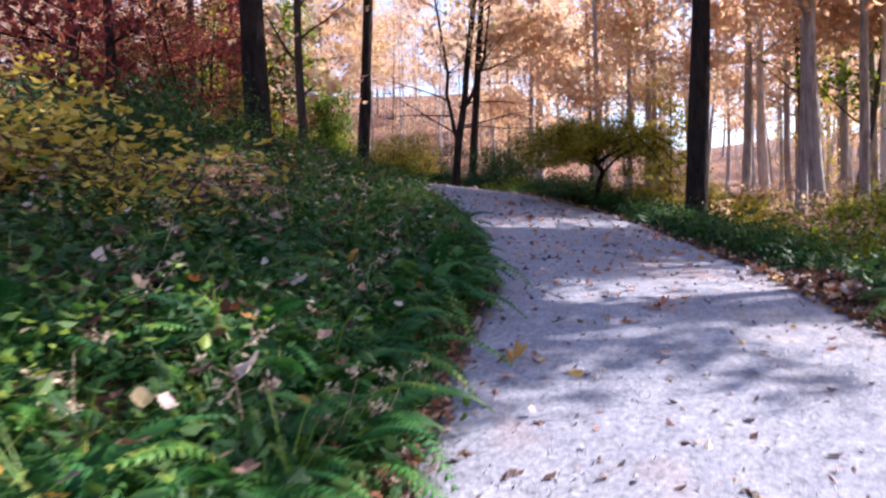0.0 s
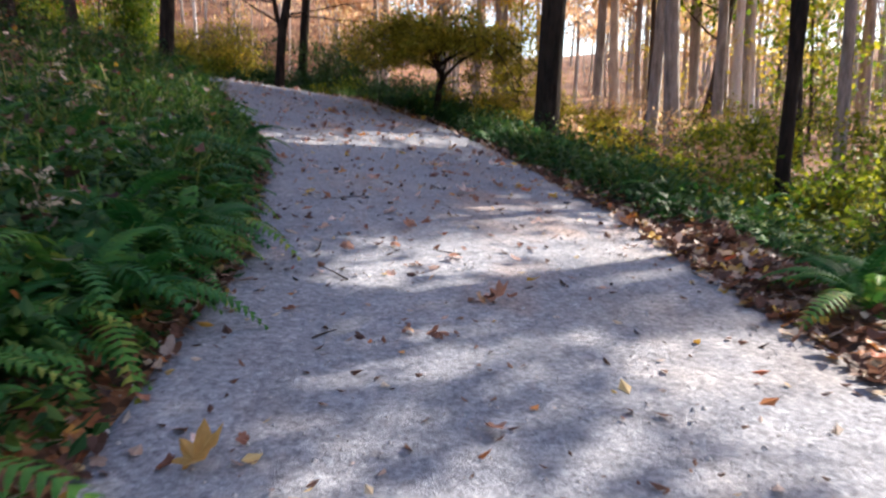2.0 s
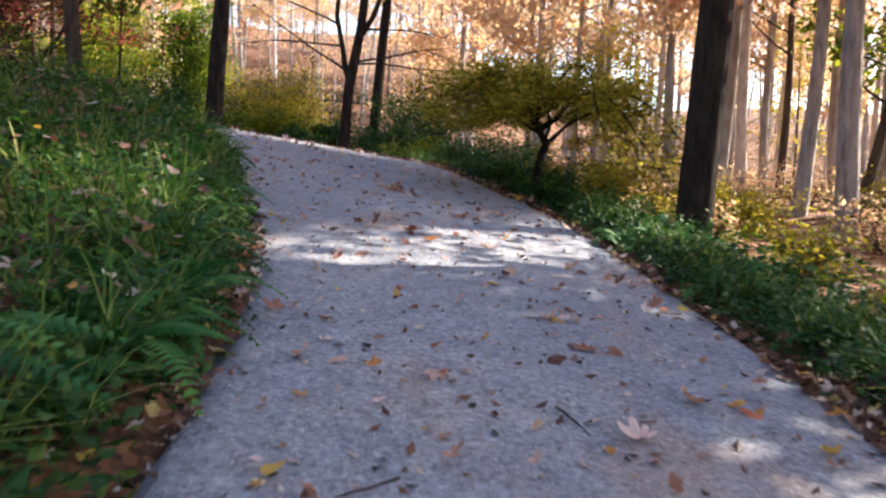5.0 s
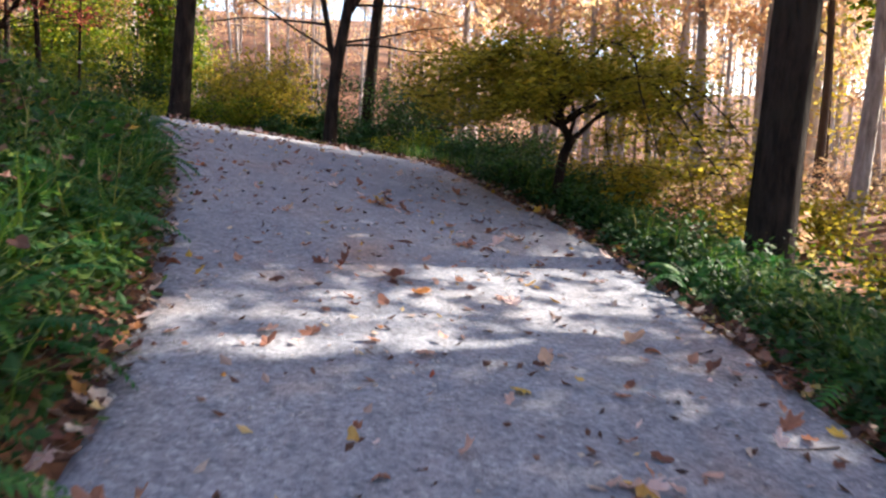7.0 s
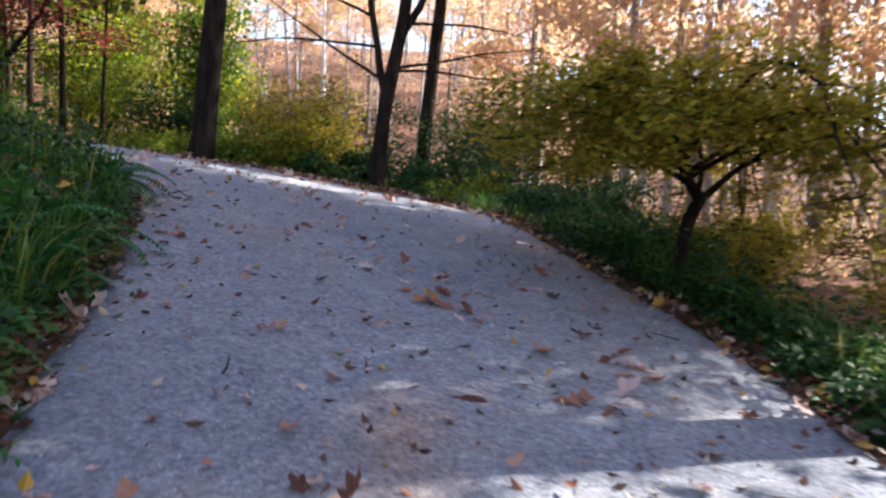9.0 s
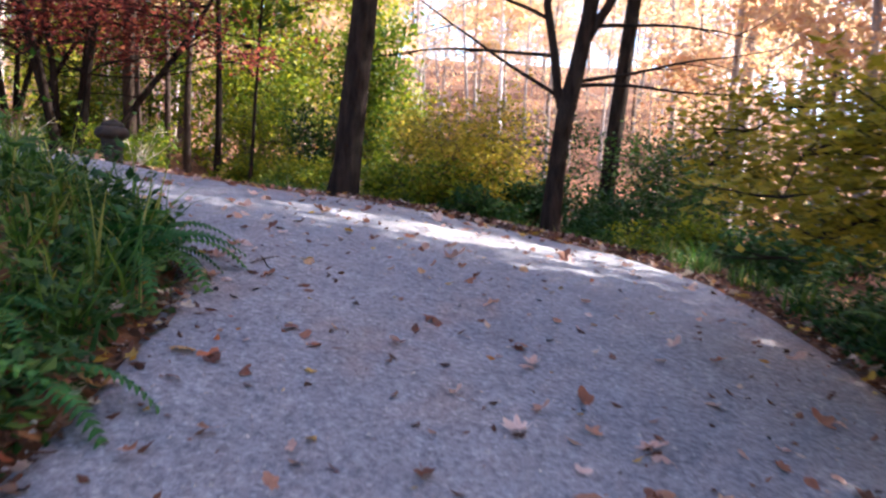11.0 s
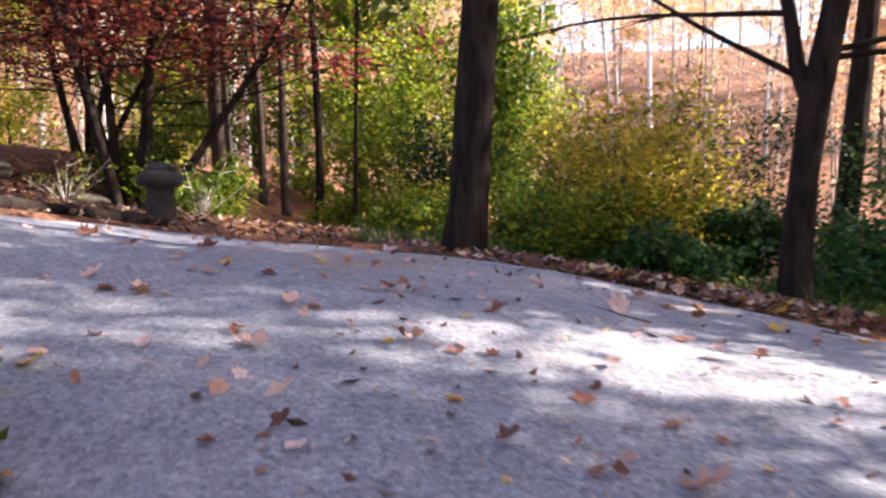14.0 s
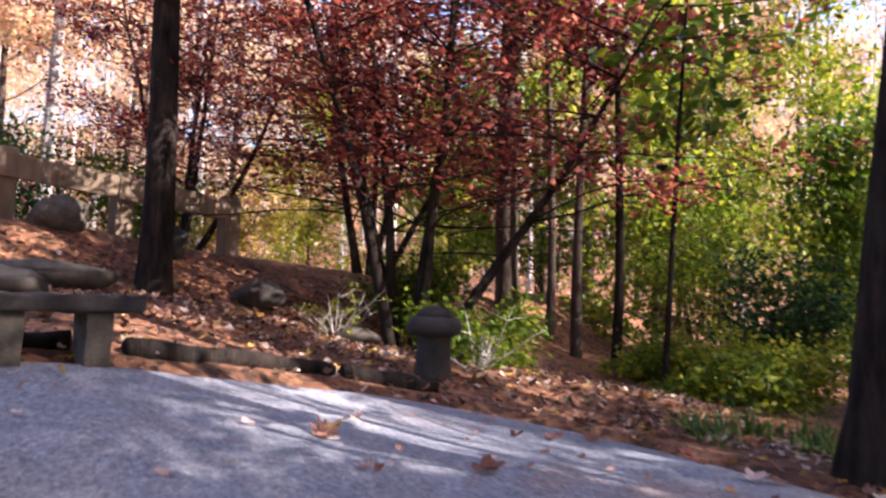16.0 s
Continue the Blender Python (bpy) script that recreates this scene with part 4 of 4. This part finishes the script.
blades("bank_grass", "long dark green sedge arching over the trail's edge", scatter(rng, inner_run, 8.5, 20.5, 430, 0.18, 2.6, -1, 1.3), GRASS_LEAF, 20, 0.62, 1)
blades("bank_grass", "mixed green grass among the ferns", scatter(rng, inner_run, -3, 8, 330, 0.35, 3.2, -1), GRASS_LEAF, 14, 0.55, 2)
blades("verge_grass", "dark green sedge along the valley side", scatter(rng, outer_run, 10.5, 22, 400, 0.3, 1.8, 1, 1.1) + scatter(rng, outer_run, 3.0, 11, 70, 0.8, 2.2, 1), GRASS_LEAF, 18, 0.44, 3)
blades("verge_grass", "green grass along the bend's lower edge", [(x, y + rng.uniform(0.2, 1.6), ground_at(x, y + 1)) for x, y in zip(np.random.RandomState(3).uniform(-4.5, 3.2, 160), np.interp(np.random.RandomState(3).uniform(-4.5, 3.2, 160), [-5, -1.6, 0.2, 1.5, 2.5, 3.2], [26.2, 26.5, 26.0, 25.0, 23.0, 20.8]))], GRASS_LEAF, 16, 0.4, 4)


def leafy_cover(name, label, spots, mat, per, spread, size, seed, lift=0.18, flat=0.6, category="ground cover"):
    rng = random.Random(seed)
    v, f = leaf_quads(rng, [(x, y, z + abs(rng.gauss(0, lift))) for x, y, z in spots], spread, size, flat, per)
    return tagged(mesh_object(name, v, f, mat, shade=False), label, category, kind="stuff")


leafy_cover("ground_cover", "dark leafy ground cover on the bank", scatter(rng, inner_run, -4, 20.5, 2700, 0.25, 4.8, -1), SHRUB_LEAF, 9, 0.10, 0.045, 1, 0.26)
leafy_cover("ground_cover", "broad dark leaves on the lower bank", scatter(rng, inner_run, -4, 9, 2200, 0.3, 4.5, -1), SHRUB_LEAF, 9, 0.11, 0.06, 11, 0.16)
leafy_cover("ground_cover", "dark leaves overhanging the trail's inner edge", scatter(rng, inner_run, 2, 20.5, 1300, 0.04, 0.55, -1), SHRUB_LEAF, 9, 0.09, 0.045, 21, 0.12)
leafy_cover("ground_cover", "dark leaves overhanging the trail's outer edge", scatter(rng, outer_run, 9, 22, 900, 0.04, 0.5, 1), SHRUB_LEAF, 8, 0.09, 0.045, 22, 0.10)
leafy_cover("ground_cover", "bright green weeds among the ferns", scatter(rng, inner_run, -4, 20.5, 900, 0.3, 3.8, -1), WEED_LEAF, 7, 0.08, 0.035, 2, 0.34)
leafy_cover("ground_cover", "dark leafy ground cover on the valley side", scatter(rng, outer_run, 10, 23, 1300, 0.25, 1.9, 1) + scatter(rng, outer_run, 4, 10.5, 420, 0.75, 2.4, 1), SHRUB_LEAF, 10, 0.10, 0.045, 3, 0.2)
leafy_cover("ground_cover", "sunlit weeds down the slope", scatter(rng, outer_run, 2, 24, 500, 1.2, 4.5, 1), GREEN_LEAF, 8, 0.12, 0.05, 4, 0.3)


def dry_weed(seed, x, y, h):
    """A dry tan stalk with side twigs and fluffy seed heads."""
    rng = random.Random(seed)
    e = empty("dry_weed", x, y, surface_at(x, y))
    v, f, heads = [], [], []
    q = bent(rng, (0, 0, -0.03), (rng.uniform(-0.4, 0.4), rng.uniform(-0.4, 0.4), 1), h, 7, 0.1)
    tube(v, f, q, [0.005 * (1 - 0.7 * i / 7) for i in range(8)], 4)
    for i in range(3, 8):
        w = bent(rng, q[i], (rng.uniform(-1, 1), rng.uniform(-1, 1), rng.uniform(-0.2, 0.6)), h * 0.3, 3, 0.2)
        tube(v, f, w, [0.003, 0.0025, 0.002, 0.001], 3)
        heads += w[2:]
    mesh_object("stalk", v, f, DRY_STALK, e)
    lv, lf = leaf_quads(rng, heads, 0.022, 0.016, 0.2, 9)
    tagged(mesh_object("seed_fluff", lv, lf, DRY_STALK, e, shade=False), kind="stuff")
    return tagged(e, "dry tan weed with pale seed heads among the ferns", "weed", "dry weeds on the bank")


for i, (x, y, h) in enumerate([(-0.55, 3.35, 0.5), (-0.8, 3.2, 0.55), (-0.35, 3.7, 0.4), (-1.3, 4.2, 0.7), (-1.9, 5.0, 0.75), (-0.6, 5.6, 0.5), (-1.2, 6.6, 0.7), (-0.5, 7.2, 0.45), (-2.1, 7.4, 0.8), (-1.6, 8.6, 0.7), (-0.4, 9.3, 0.5), (-2.6, 9.6, 0.8), (-1.1, 10.6, 0.6), (-2.9, 6.2, 0.8), (-1.7, 12.2, 0.7), (-1.4, 3.0, 0.5)]):
    dry_weed(900 + i, x, y, h)


# ---- fallen leaves ----
def leaf_outline(seed, lobes, size):
    """A curled dry leaf with lobes and a stalk."""
    rng = random.Random(seed)
    n = lobes * 4
    v, f = [(0, 0, 0.006 * rng.random())], []
    curl = rng.uniform(5, 18)
    for i in range(n):
        a = 2 * math.pi * i / n
        r = size * (0.62 + 0.34 * abs(math.cos(a * lobes / 2)) + 0.2 * math.cos(a)) * rng.uniform(0.85, 1.1)
        x, y = r * math.cos(a), r * math.sin(a) * 0.72
        v.append((x, y, curl * (y * y) * rng.uniform(0.7, 1.2) + curl * 0.5 * max(0, x) ** 2 + rng.uniform(0, 0.004)))
        f.append((0, 1 + i, 1 + (i + 1) % n))
    k = len(v)
    v += [(-size * 0.7, 0.002, 0.004), (-size * 0.7, -0.002, 0.004), (-size * 1.5, 0.0, 0.012)]
    f.append((k, k + 1, k + 2))
    return v, f


LEAF_MESHES = []
for i, (lobes, size) in enumerate([(5, 0.068), (5, 0.09), (7, 0.078), (3, 0.06), (7, 0.105), (3, 0.05)]):
    v, f = leaf_outline(500 + i, lobes, size)
    me = bpy.data.meshes.new("fallen_leaf")
    me.from_pydata(v, [], f)
    me.materials.append(TRAIL_LEAF)
    LEAF_MESHES.append(me)


def fallen_leaves(n):
    rng = random.Random(31)
    made, p = 0, None
    while made < n:
        if p is not None and rng.random() < 0.3:
            p = p + np.array([rng.gauss(0, 0.13), rng.gauss(0, 0.13)])
        else:
            i = min(219, int(220 * (0.36 + 0.40 * rng.random() ** 0.8)))
            u = rng.random()
            if rng.random() < 0.25:
                u = u ** 3 if rng.random() < 0.5 else 1 - u ** 3
            p = INNER[i] * (1 - u) + OUTER[i] * u
            if p[1] < 4 or (p[1] < 9 and rng.random() < 0.5):
                p = None
                continue
        s = rng.uniform(0.65, 1.2)
        ob = new("fallen_leaf", LEAF_MESHES[rng.randrange(6)])
        turned = rng.random() < 0.4
        ob.matrix_world = pose(p[0], p[1], float(trail_z(*p)) + (0.03 if turned else 0.008), rng.uniform(-24, 24) + (180 if turned else 0), rng.uniform(-24, 24), rng.uniform(0, 360)) @ Matrix.Diagonal((s, s, s, 1))
        tagged(ob, "dry brown fallen leaf lying on the gravel", "leaf", "fallen leaves on the trail")
        made += 1


fallen_leaves(286)


def leaf_pile(seed, x, y, n):
    """A few big curled leaves heaped on one another."""
    rng = random.Random(seed)
    e = empty("leaf_pile", x, y, float(trail_z(x, y)))
    for k in range(n):
        p = new("leaf", LEAF_MESHES[rng.randrange(6)])
        p.parent = e
        p.matrix_basis = pose(rng.gauss(0, 0.06), rng.gauss(0, 0.05), 0.012 + 0.012 * k, rng.uniform(-40, 40), rng.uniform(-40, 40), rng.uniform(0, 360)) @ Matrix.Diagonal((0.72, 0.72, 0.72, 1))
    return tagged(e, "small heap of curled brown leaves on the gravel", "leaves", "leaf heaps on the trail")


for k, (x, y, n) in enumerate([(-1.43, 22.33, 6), (-0.22, 21.48, 4), (-1.9, 23.3, 6), (1.17, 14.97, 3), (0.68, 16.62, 4), (1.83, 6.84, 3), (1.74, 8.62, 3)]):
    leaf_pile(40 + k, x, y, n)


def litter(name, label, spots, seed, s0=0.6, s1=1.1, mat=None):
    rng = random.Random(seed)
    shapes = [leaf_outline(700 + i, 3 + i % 3, 0.05 + 0.008 * (i % 4)) for i in range(8)]
    v, f = [], []
    for x, y, z in spots:
        sv, sf = shapes[rng.randrange(8)]
        m = pose(x, y, z + rng.uniform(0.004, 0.04), rng.uniform(-35, 35), rng.uniform(-35, 35), rng.uniform(0, 360))
        s = rng.uniform(s0, s1)
        k = len(v)
        v += [m @ (Vector(p) * s) for p in sv[:-3]]
        f += [tuple(i + k for i in q) for q in sf[:-1]]
    return tagged(mesh_object(name, v, f, mat or LITTER_LEAF, shade=False), label, "leaves", kind="stuff")


trail_spots = []
for _ in range(330):
    i, u = int(220 * rng.uniform(0.33, 0.80)), rng.random()
    p = INNER[min(i, 219)] * (1 - u) + OUTER[min(i, 219)] * u
    trail_spots.append((p[0], p[1], float(trail_z(*p))))
litter("leaf_scatter", "small dry leaves scattered over the gravel", trail_spots, 8, 0.45, 0.95, SCATTER_LEAF)
litter("leaf_litter", "brown leaf litter along the bank's foot", scatter(rng, inner_run, -3, 20.5, 2600, -0.12, 0.8, -1, 1.5), 1, 0.45, 0.9)
litter("leaf_litter", "brown leaf litter along the valley edge", scatter(rng, outer_run, 2, 26.5, 3400, -0.18, 1.8, 1, 1.5), 2)
litter("leaf_litter", "drift of brown leaves beside the sunny stretch", scatter(rng, outer_run, 2, 11.5, 2600, -0.25, 1.7, 1, 1.2), 4, 0.7, 1.2)
litter("leaf_litter", "pale dead leaves caught among the bank plants", [(x, y, z + 0.15 + abs(rng.gauss(0, 0.16))) for x, y, z in scatter(rng, inner_run, -2, 18, 1500, 0.25, 3.4, -1)], 5, 0.55, 1.05)
bank = []
for _ in range(9500):
    i = rng.randrange(112, 185)
    p, d = OUTER[i], rng.random() ** 0.8 * 5.5
    bank.append((p[0] - d * 0.75 + rng.uniform(-1, 1) * 0.5, p[1] + d * 0.65 + rng.uniform(-0.6, 0.6)))
bx, by = np.array(bank).T
bd, bz = off_trail(bx, by)[0], ground_z(bx, by)
litter("leaf_litter", "deep drift of red-brown leaves on the bank", [(x, y, z) for x, y, z, d in zip(bx, by, bz, bd) if d > 0.05], 3, 0.5, 0.95)

def pebbles(n):
    """Loose small stones and leaf crumbs on the gravel."""
    rng = random.Random(52)
    v, f, lv, lf = [], [], [], []
    for k in range(n):
        i = int(220 * (0.27 + 0.42 * rng.random()))
        u = rng.random()
        p = INNER[i] * (1 - u) + OUTER[i] * u + np.array([rng.uniform(-0.1, 0.1), rng.uniform(-0.1, 0.1)])
        z = float(trail_z(*p))
        if k % 4 == 0:
            qv, qf = leaf_quads(rng, [(p[0], p[1], z + 0.014)], 0.0, rng.uniform(0.014, 0.045), 0.7, 1)
            j = len(lv)
            lv += qv
            lf += [tuple(a + j for a in q) for q in qf]
            continue
        r = 0.005 + 0.011 * rng.random() ** 2
        j = len(v)
        for a in range(5):
            t = 2 * math.pi * a / 5 + rng.random()
            v.append((p[0] + r * math.cos(t) * rng.uniform(0.8, 1.3), p[1] + r * math.sin(t) * rng.uniform(0.8, 1.3), z - 0.004))
        v.append((p[0], p[1], z + r * 0.8))
        f += [(j + a, j + (a + 1) % 5, j + 5) for a in range(5)]
    tagged(mesh_object("pebbles", v, f, STONE_GREY, shade=False), "loose grey pebbles on the trail", "stones", kind="stuff")
    tagged(mesh_object("leaf_crumbs", lv, lf, LITTER_LEAF, shade=False), "broken brown leaf crumbs on the trail", "leaves", kind="stuff")


STONE_GREY = stone_material("grey_pebble", (0.22, 0.22, 0.23), (0.52, 0.5, 0.48), 30)
pebbles(7500)


def fallen_twig(seed, x, y, ln):
    rng = random.Random(seed)
    v, f = [], []
    a = rng.uniform(0, 6.28)
    q = bent(rng, (0, 0, 0), (math.cos(a), math.sin(a), 0), ln, 5, 0.16)
    q = [Vector((p.x, p.y, 0.008 + abs(p.z) * 0.3 + float(trail_z(x + p.x, y + p.y) - trail_z(x, y)))) for p in q]
    tube(v, f, q, [0.006, 0.0055, 0.005, 0.004, 0.003, 0.002], 5)
    ob = mesh_object("twig", v, f, BARK_BROWN)
    ob.location = (x, y, float(trail_z(x, y)))
    return tagged(ob, "thin brown fallen twig lying on the gravel", "twig", "fallen twigs")


for i in range(14):
    j, u = rng.randrange(80, 150), rng.uniform(0.08, 0.95)
    p = INNER[j] * (1 - u) + OUTER[j] * u
    fallen_twig(i, float(p[0]), float(p[1]), rng.uniform(0.12, 0.4))

# ---- stone post, bench, rocks and fence past the bend ----
def rough_block(bm, sx, sy, sz, at, seed, rough=0.02, cuts=3):
    """Adds a worn block, its foot at the point given."""
    tmp = bmesh.new()
    bmesh.ops.create_cube(tmp, size=1)
    bmesh.ops.bevel(tmp, geom=list(tmp.edges), offset=0.07, segments=2, affect="EDGES", profile=0.6)
    bmesh.ops.subdivide_edges(tmp, edges=list(tmp.edges), cuts=cuts - 1, use_grid_fill=True)
    for p in tmp.verts:
        q = Vector((p.co.x * sx, p.co.y * sy, (p.co.z + 0.5) * sz))
        p.co = q + Vector(at) + Vector(noise.noise_vector(q * 6 + Vector((seed, 0, 0)))) * rough
    me = bpy.data.meshes.new("tmp")
    tmp.to_mesh(me)
    tmp.free()
    bm.from_mesh(me)
    bpy.data.meshes.remove(me)


def turned_stone(profile, sides, seed, rough):
    """A worn stone turned about its upright axis: radius and height pairs."""
    bm = bmesh.new()
    rings = []
    for r, z in profile:
        ring = []
        for k in range(sides):
            a = 2 * math.pi * k / sides
            p = Vector((r * math.cos(a), r * math.sin(a), z))
            ring.append(bm.verts.new(p + Vector(noise.noise_vector(p * 7 + Vector((seed, 0, 0)))) * rough))
        rings.append(ring)
    for a, b in zip(rings, rings[1:]):
        for k in range(sides):
            bm.faces.new((a[k], a[(k + 1) % sides], b[(k + 1) % sides], b[k]))
    bm.faces.new(rings[-1])
    bm.faces.new(list(reversed(rings[0])))
    return bm


def stone_post(x, y):
    e = empty("stone_post", x, y, surface_at(x, y) - 0.05, 20)
    part("shaft", turned_stone([(0.20, 0), (0.185, 0.06), (0.165, 0.2), (0.16, 0.34), (0.17, 0.44)], 14, 1, 0.018), STONE_DARK, e)
    part("cap", turned_stone([(0.17, 0.43), (0.25, 0.46), (0.265, 0.52), (0.25, 0.58), (0.19, 0.62)], 14, 2, 0.018), STONE_DARK, e)
    part("crown_stone", turned_stone([(0.185, 0.61), (0.17, 0.67), (0.11, 0.71), (0.04, 0.73)], 12, 3, 0.014), STONE_DARK, e)
    return tagged(e, "short dark weathered stone post with an overhanging cap", "post")


stone_post(-6.4, 26.2)


def stone_bench(x, y, z, rz):
    e = empty("bench", x, y, z, rz)
    bm = bmesh.new()
    rough_block(bm, 1.1, 0.42, 0.11, (0, 0, 0.36), 4, 0.03, 5)
    part("seat", bm, STONE_DARK, e, "dark mossy stone slab seat")
    for s in (-0.26, 0.26):
        bm = bmesh.new()
        rough_block(bm, 0.17, 0.32, 0.40, (s, 0, -0.03), 5 + s, 0.015)
        part("leg", bm, STONE, e)
    return tagged(e, "low stone slab bench beside the trail", "bench")


stone_bench(-6.45, 22.65, float(trail_z(-6.4, 22.6)) - 0.05, 80)


def boulder(x, y, sx, sy, sz, rz, mat, label, seed, sink=0.3):
    bm = bmesh.new()
    bmesh.ops.create_icosphere(bm, subdivisions=3, radius=0.5)
    for p in bm.verts:
        n = noise.noise_vector(p.co * 1.8 + Vector((seed, 0, 0))) * 0.22 + noise.noise_vector(p.co * 5 + Vector((seed, 2, 0))) * 0.05
        q = p.co + Vector(n)
        p.co = Vector((q.x * sx, q.y * sy, q.z * sz))
    ob = part("boulder", bm, mat, None)
    ob.matrix_world = pose(x, y, surface_at(x, y) + sz * (0.5 - sink), 0, 0, rz)
    return tagged(ob, label, "rock")


boulder(-9.85, 26.6, 0.75, 0.6, 0.42, 20, STONE_DARK, "dark rounded boulder in the leaves", 3, 0.15)
boulder(-8.9, 27.3, 0.95, 0.4, 0.22, 20, STONE, "flat pale stone lying in the leaves", 5, 0.25)
boulder(-11.9, 24.9, 0.75, 0.6, 0.5, 50, STONE, "pale mossy boulder up the bank", 7, 0.2)
boulder(-10.3, 24.0, 1.5, 0.8, 0.34, 70, STONE, "long flat mossy boulder on the bank", 9, 0.2)
boulder(-11.2, 26.0, 0.6, 0.5, 0.5, 0, STONE_DARK, "dark boulder at the fence's foot", 11, 0.2)
boulder(-9.0, 23.2, 0.9, 0.7, 0.3, 30, STONE_DARK, "dark boulder behind the bench", 13, 0.2)


# the dark leaf-covered mound at the trail's edge, built as rough logs
def edging_log(a, b, r, seed):
    rng = random.Random(seed)
    v, f = [], []
    n = 8
    A, B = Vector((a[0], a[1], surface_at(*a) + r * 0.35)), Vector((b[0], b[1], surface_at(*b) + r * 0.35))
    pts = [A.lerp(B, i / n) + Vector((rng.uniform(-1, 1), rng.uniform(-1, 1), rng.uniform(-1, 1))) * 0.02 for i in range(n + 1)]
    tube(v, f, pts, [r * rng.uniform(0.8, 1.15) for _ in pts], 9, 0.35, rng)
    f.append(tuple(reversed(range(9))))
    ob = mesh_object("edging_log", v, f, BARK_DARK)
    return tagged(ob, "dark low mound along the trail's edge, built as a log", "log", "edging logs")


def twiggy_bush(x, y, seed):
    """Bare pale twigs fanning from one foot, a few yellow leaves left."""
    rng = random.Random(seed)
    e = empty("twiggy_bush", x, y, surface_at(x, y))
    tips = []
    for k in range(11):
        a = rng.uniform(0, 6.28)
        q = bent(rng, (0, 0, -0.04), (math.cos(a) * 0.8, math.sin(a) * 0.8, rng.uniform(0.5, 1.4)), rng.uniform(0.45, 0.9), 5, 0.14)
        v, f = [], []
        tube(v, f, q, [0.012, 0.010, 0.008, 0.006, 0.004, 0.002], 5)
        for _ in range(3):
            w = bent(rng, q[rng.randint(1, 4)], (rng.uniform(-1, 1), rng.uniform(-1, 1), rng.uniform(0, 1)), 0.25, 3, 0.15)
            tube(v, f, w, [0.005, 0.004, 0.003, 0.001], 4)
            tips.append(w[-1])
        mesh_object("stem", v, f, BARK_PALE, e)
    lv, lf = leaf_quads(rng, tips, 0.05, 0.03, 0.4, 6)
    mesh_object("foliage", lv, lf, GREEN_LEAF, e, shade=False)
    return tagged(e, "bare pale bush with a few yellow-green leaves beside the stone post", "bush")


twiggy_bush(-6.5, 27.0, 71)
twiggy_bush(-8.9, 27.1, 72)

edging_log((-6.55, 23.2), (-6.35, 24.9), 0.09, 1)
edging_log((-6.3, 24.95), (-5.9, 25.7), 0.08, 2)
edging_log((-7.4, 21.2), (-6.65, 22.9), 0.08, 3)


def fence():
    """A timber guard rail on thick posts along the upper path."""
    stops = [(-12.9, 21.2), (-12.7, 22.8), (-12.55, 24.4), (-12.4, 25.95), (-12.1, 27.55)]
    e = empty("fence", *stops[1], surface_at(*stops[1]))
    inv = e.matrix_world.inverted()
    tops = []
    for i, (x, y) in enumerate(stops):
        z = surface_at(x, y)
        bm = bmesh.new()
        rough_block(bm, 0.26, 0.26, 1.15, (x, y, z - 0.2), i, 0.012)
        bmesh.ops.transform(bm, matrix=inv, verts=bm.verts)
        part("post", bm, TIMBER, e)
        tops.append(Vector((x, y, z + 0.72)))
    for i, (a, b) in enumerate(zip(tops, tops[1:])):
        bm = bmesh.new()
        d = b - a
        rough_block(bm, d.length - 0.03, 0.12, 0.32, (0, 0, -0.16), i + 9, 0.012)
        m = Matrix.Translation((a + b) / 2 + Vector((0.13, -0.13, 0))) @ d.to_track_quat("X", "Z").to_matrix().to_4x4()
        bmesh.ops.transform(bm, matrix=inv @ m, verts=bm.verts)
        part("rail", bm, TIMBER, e)
    return tagged(e, "weathered timber guard rail on thick posts up the bank", "fence")


fence()
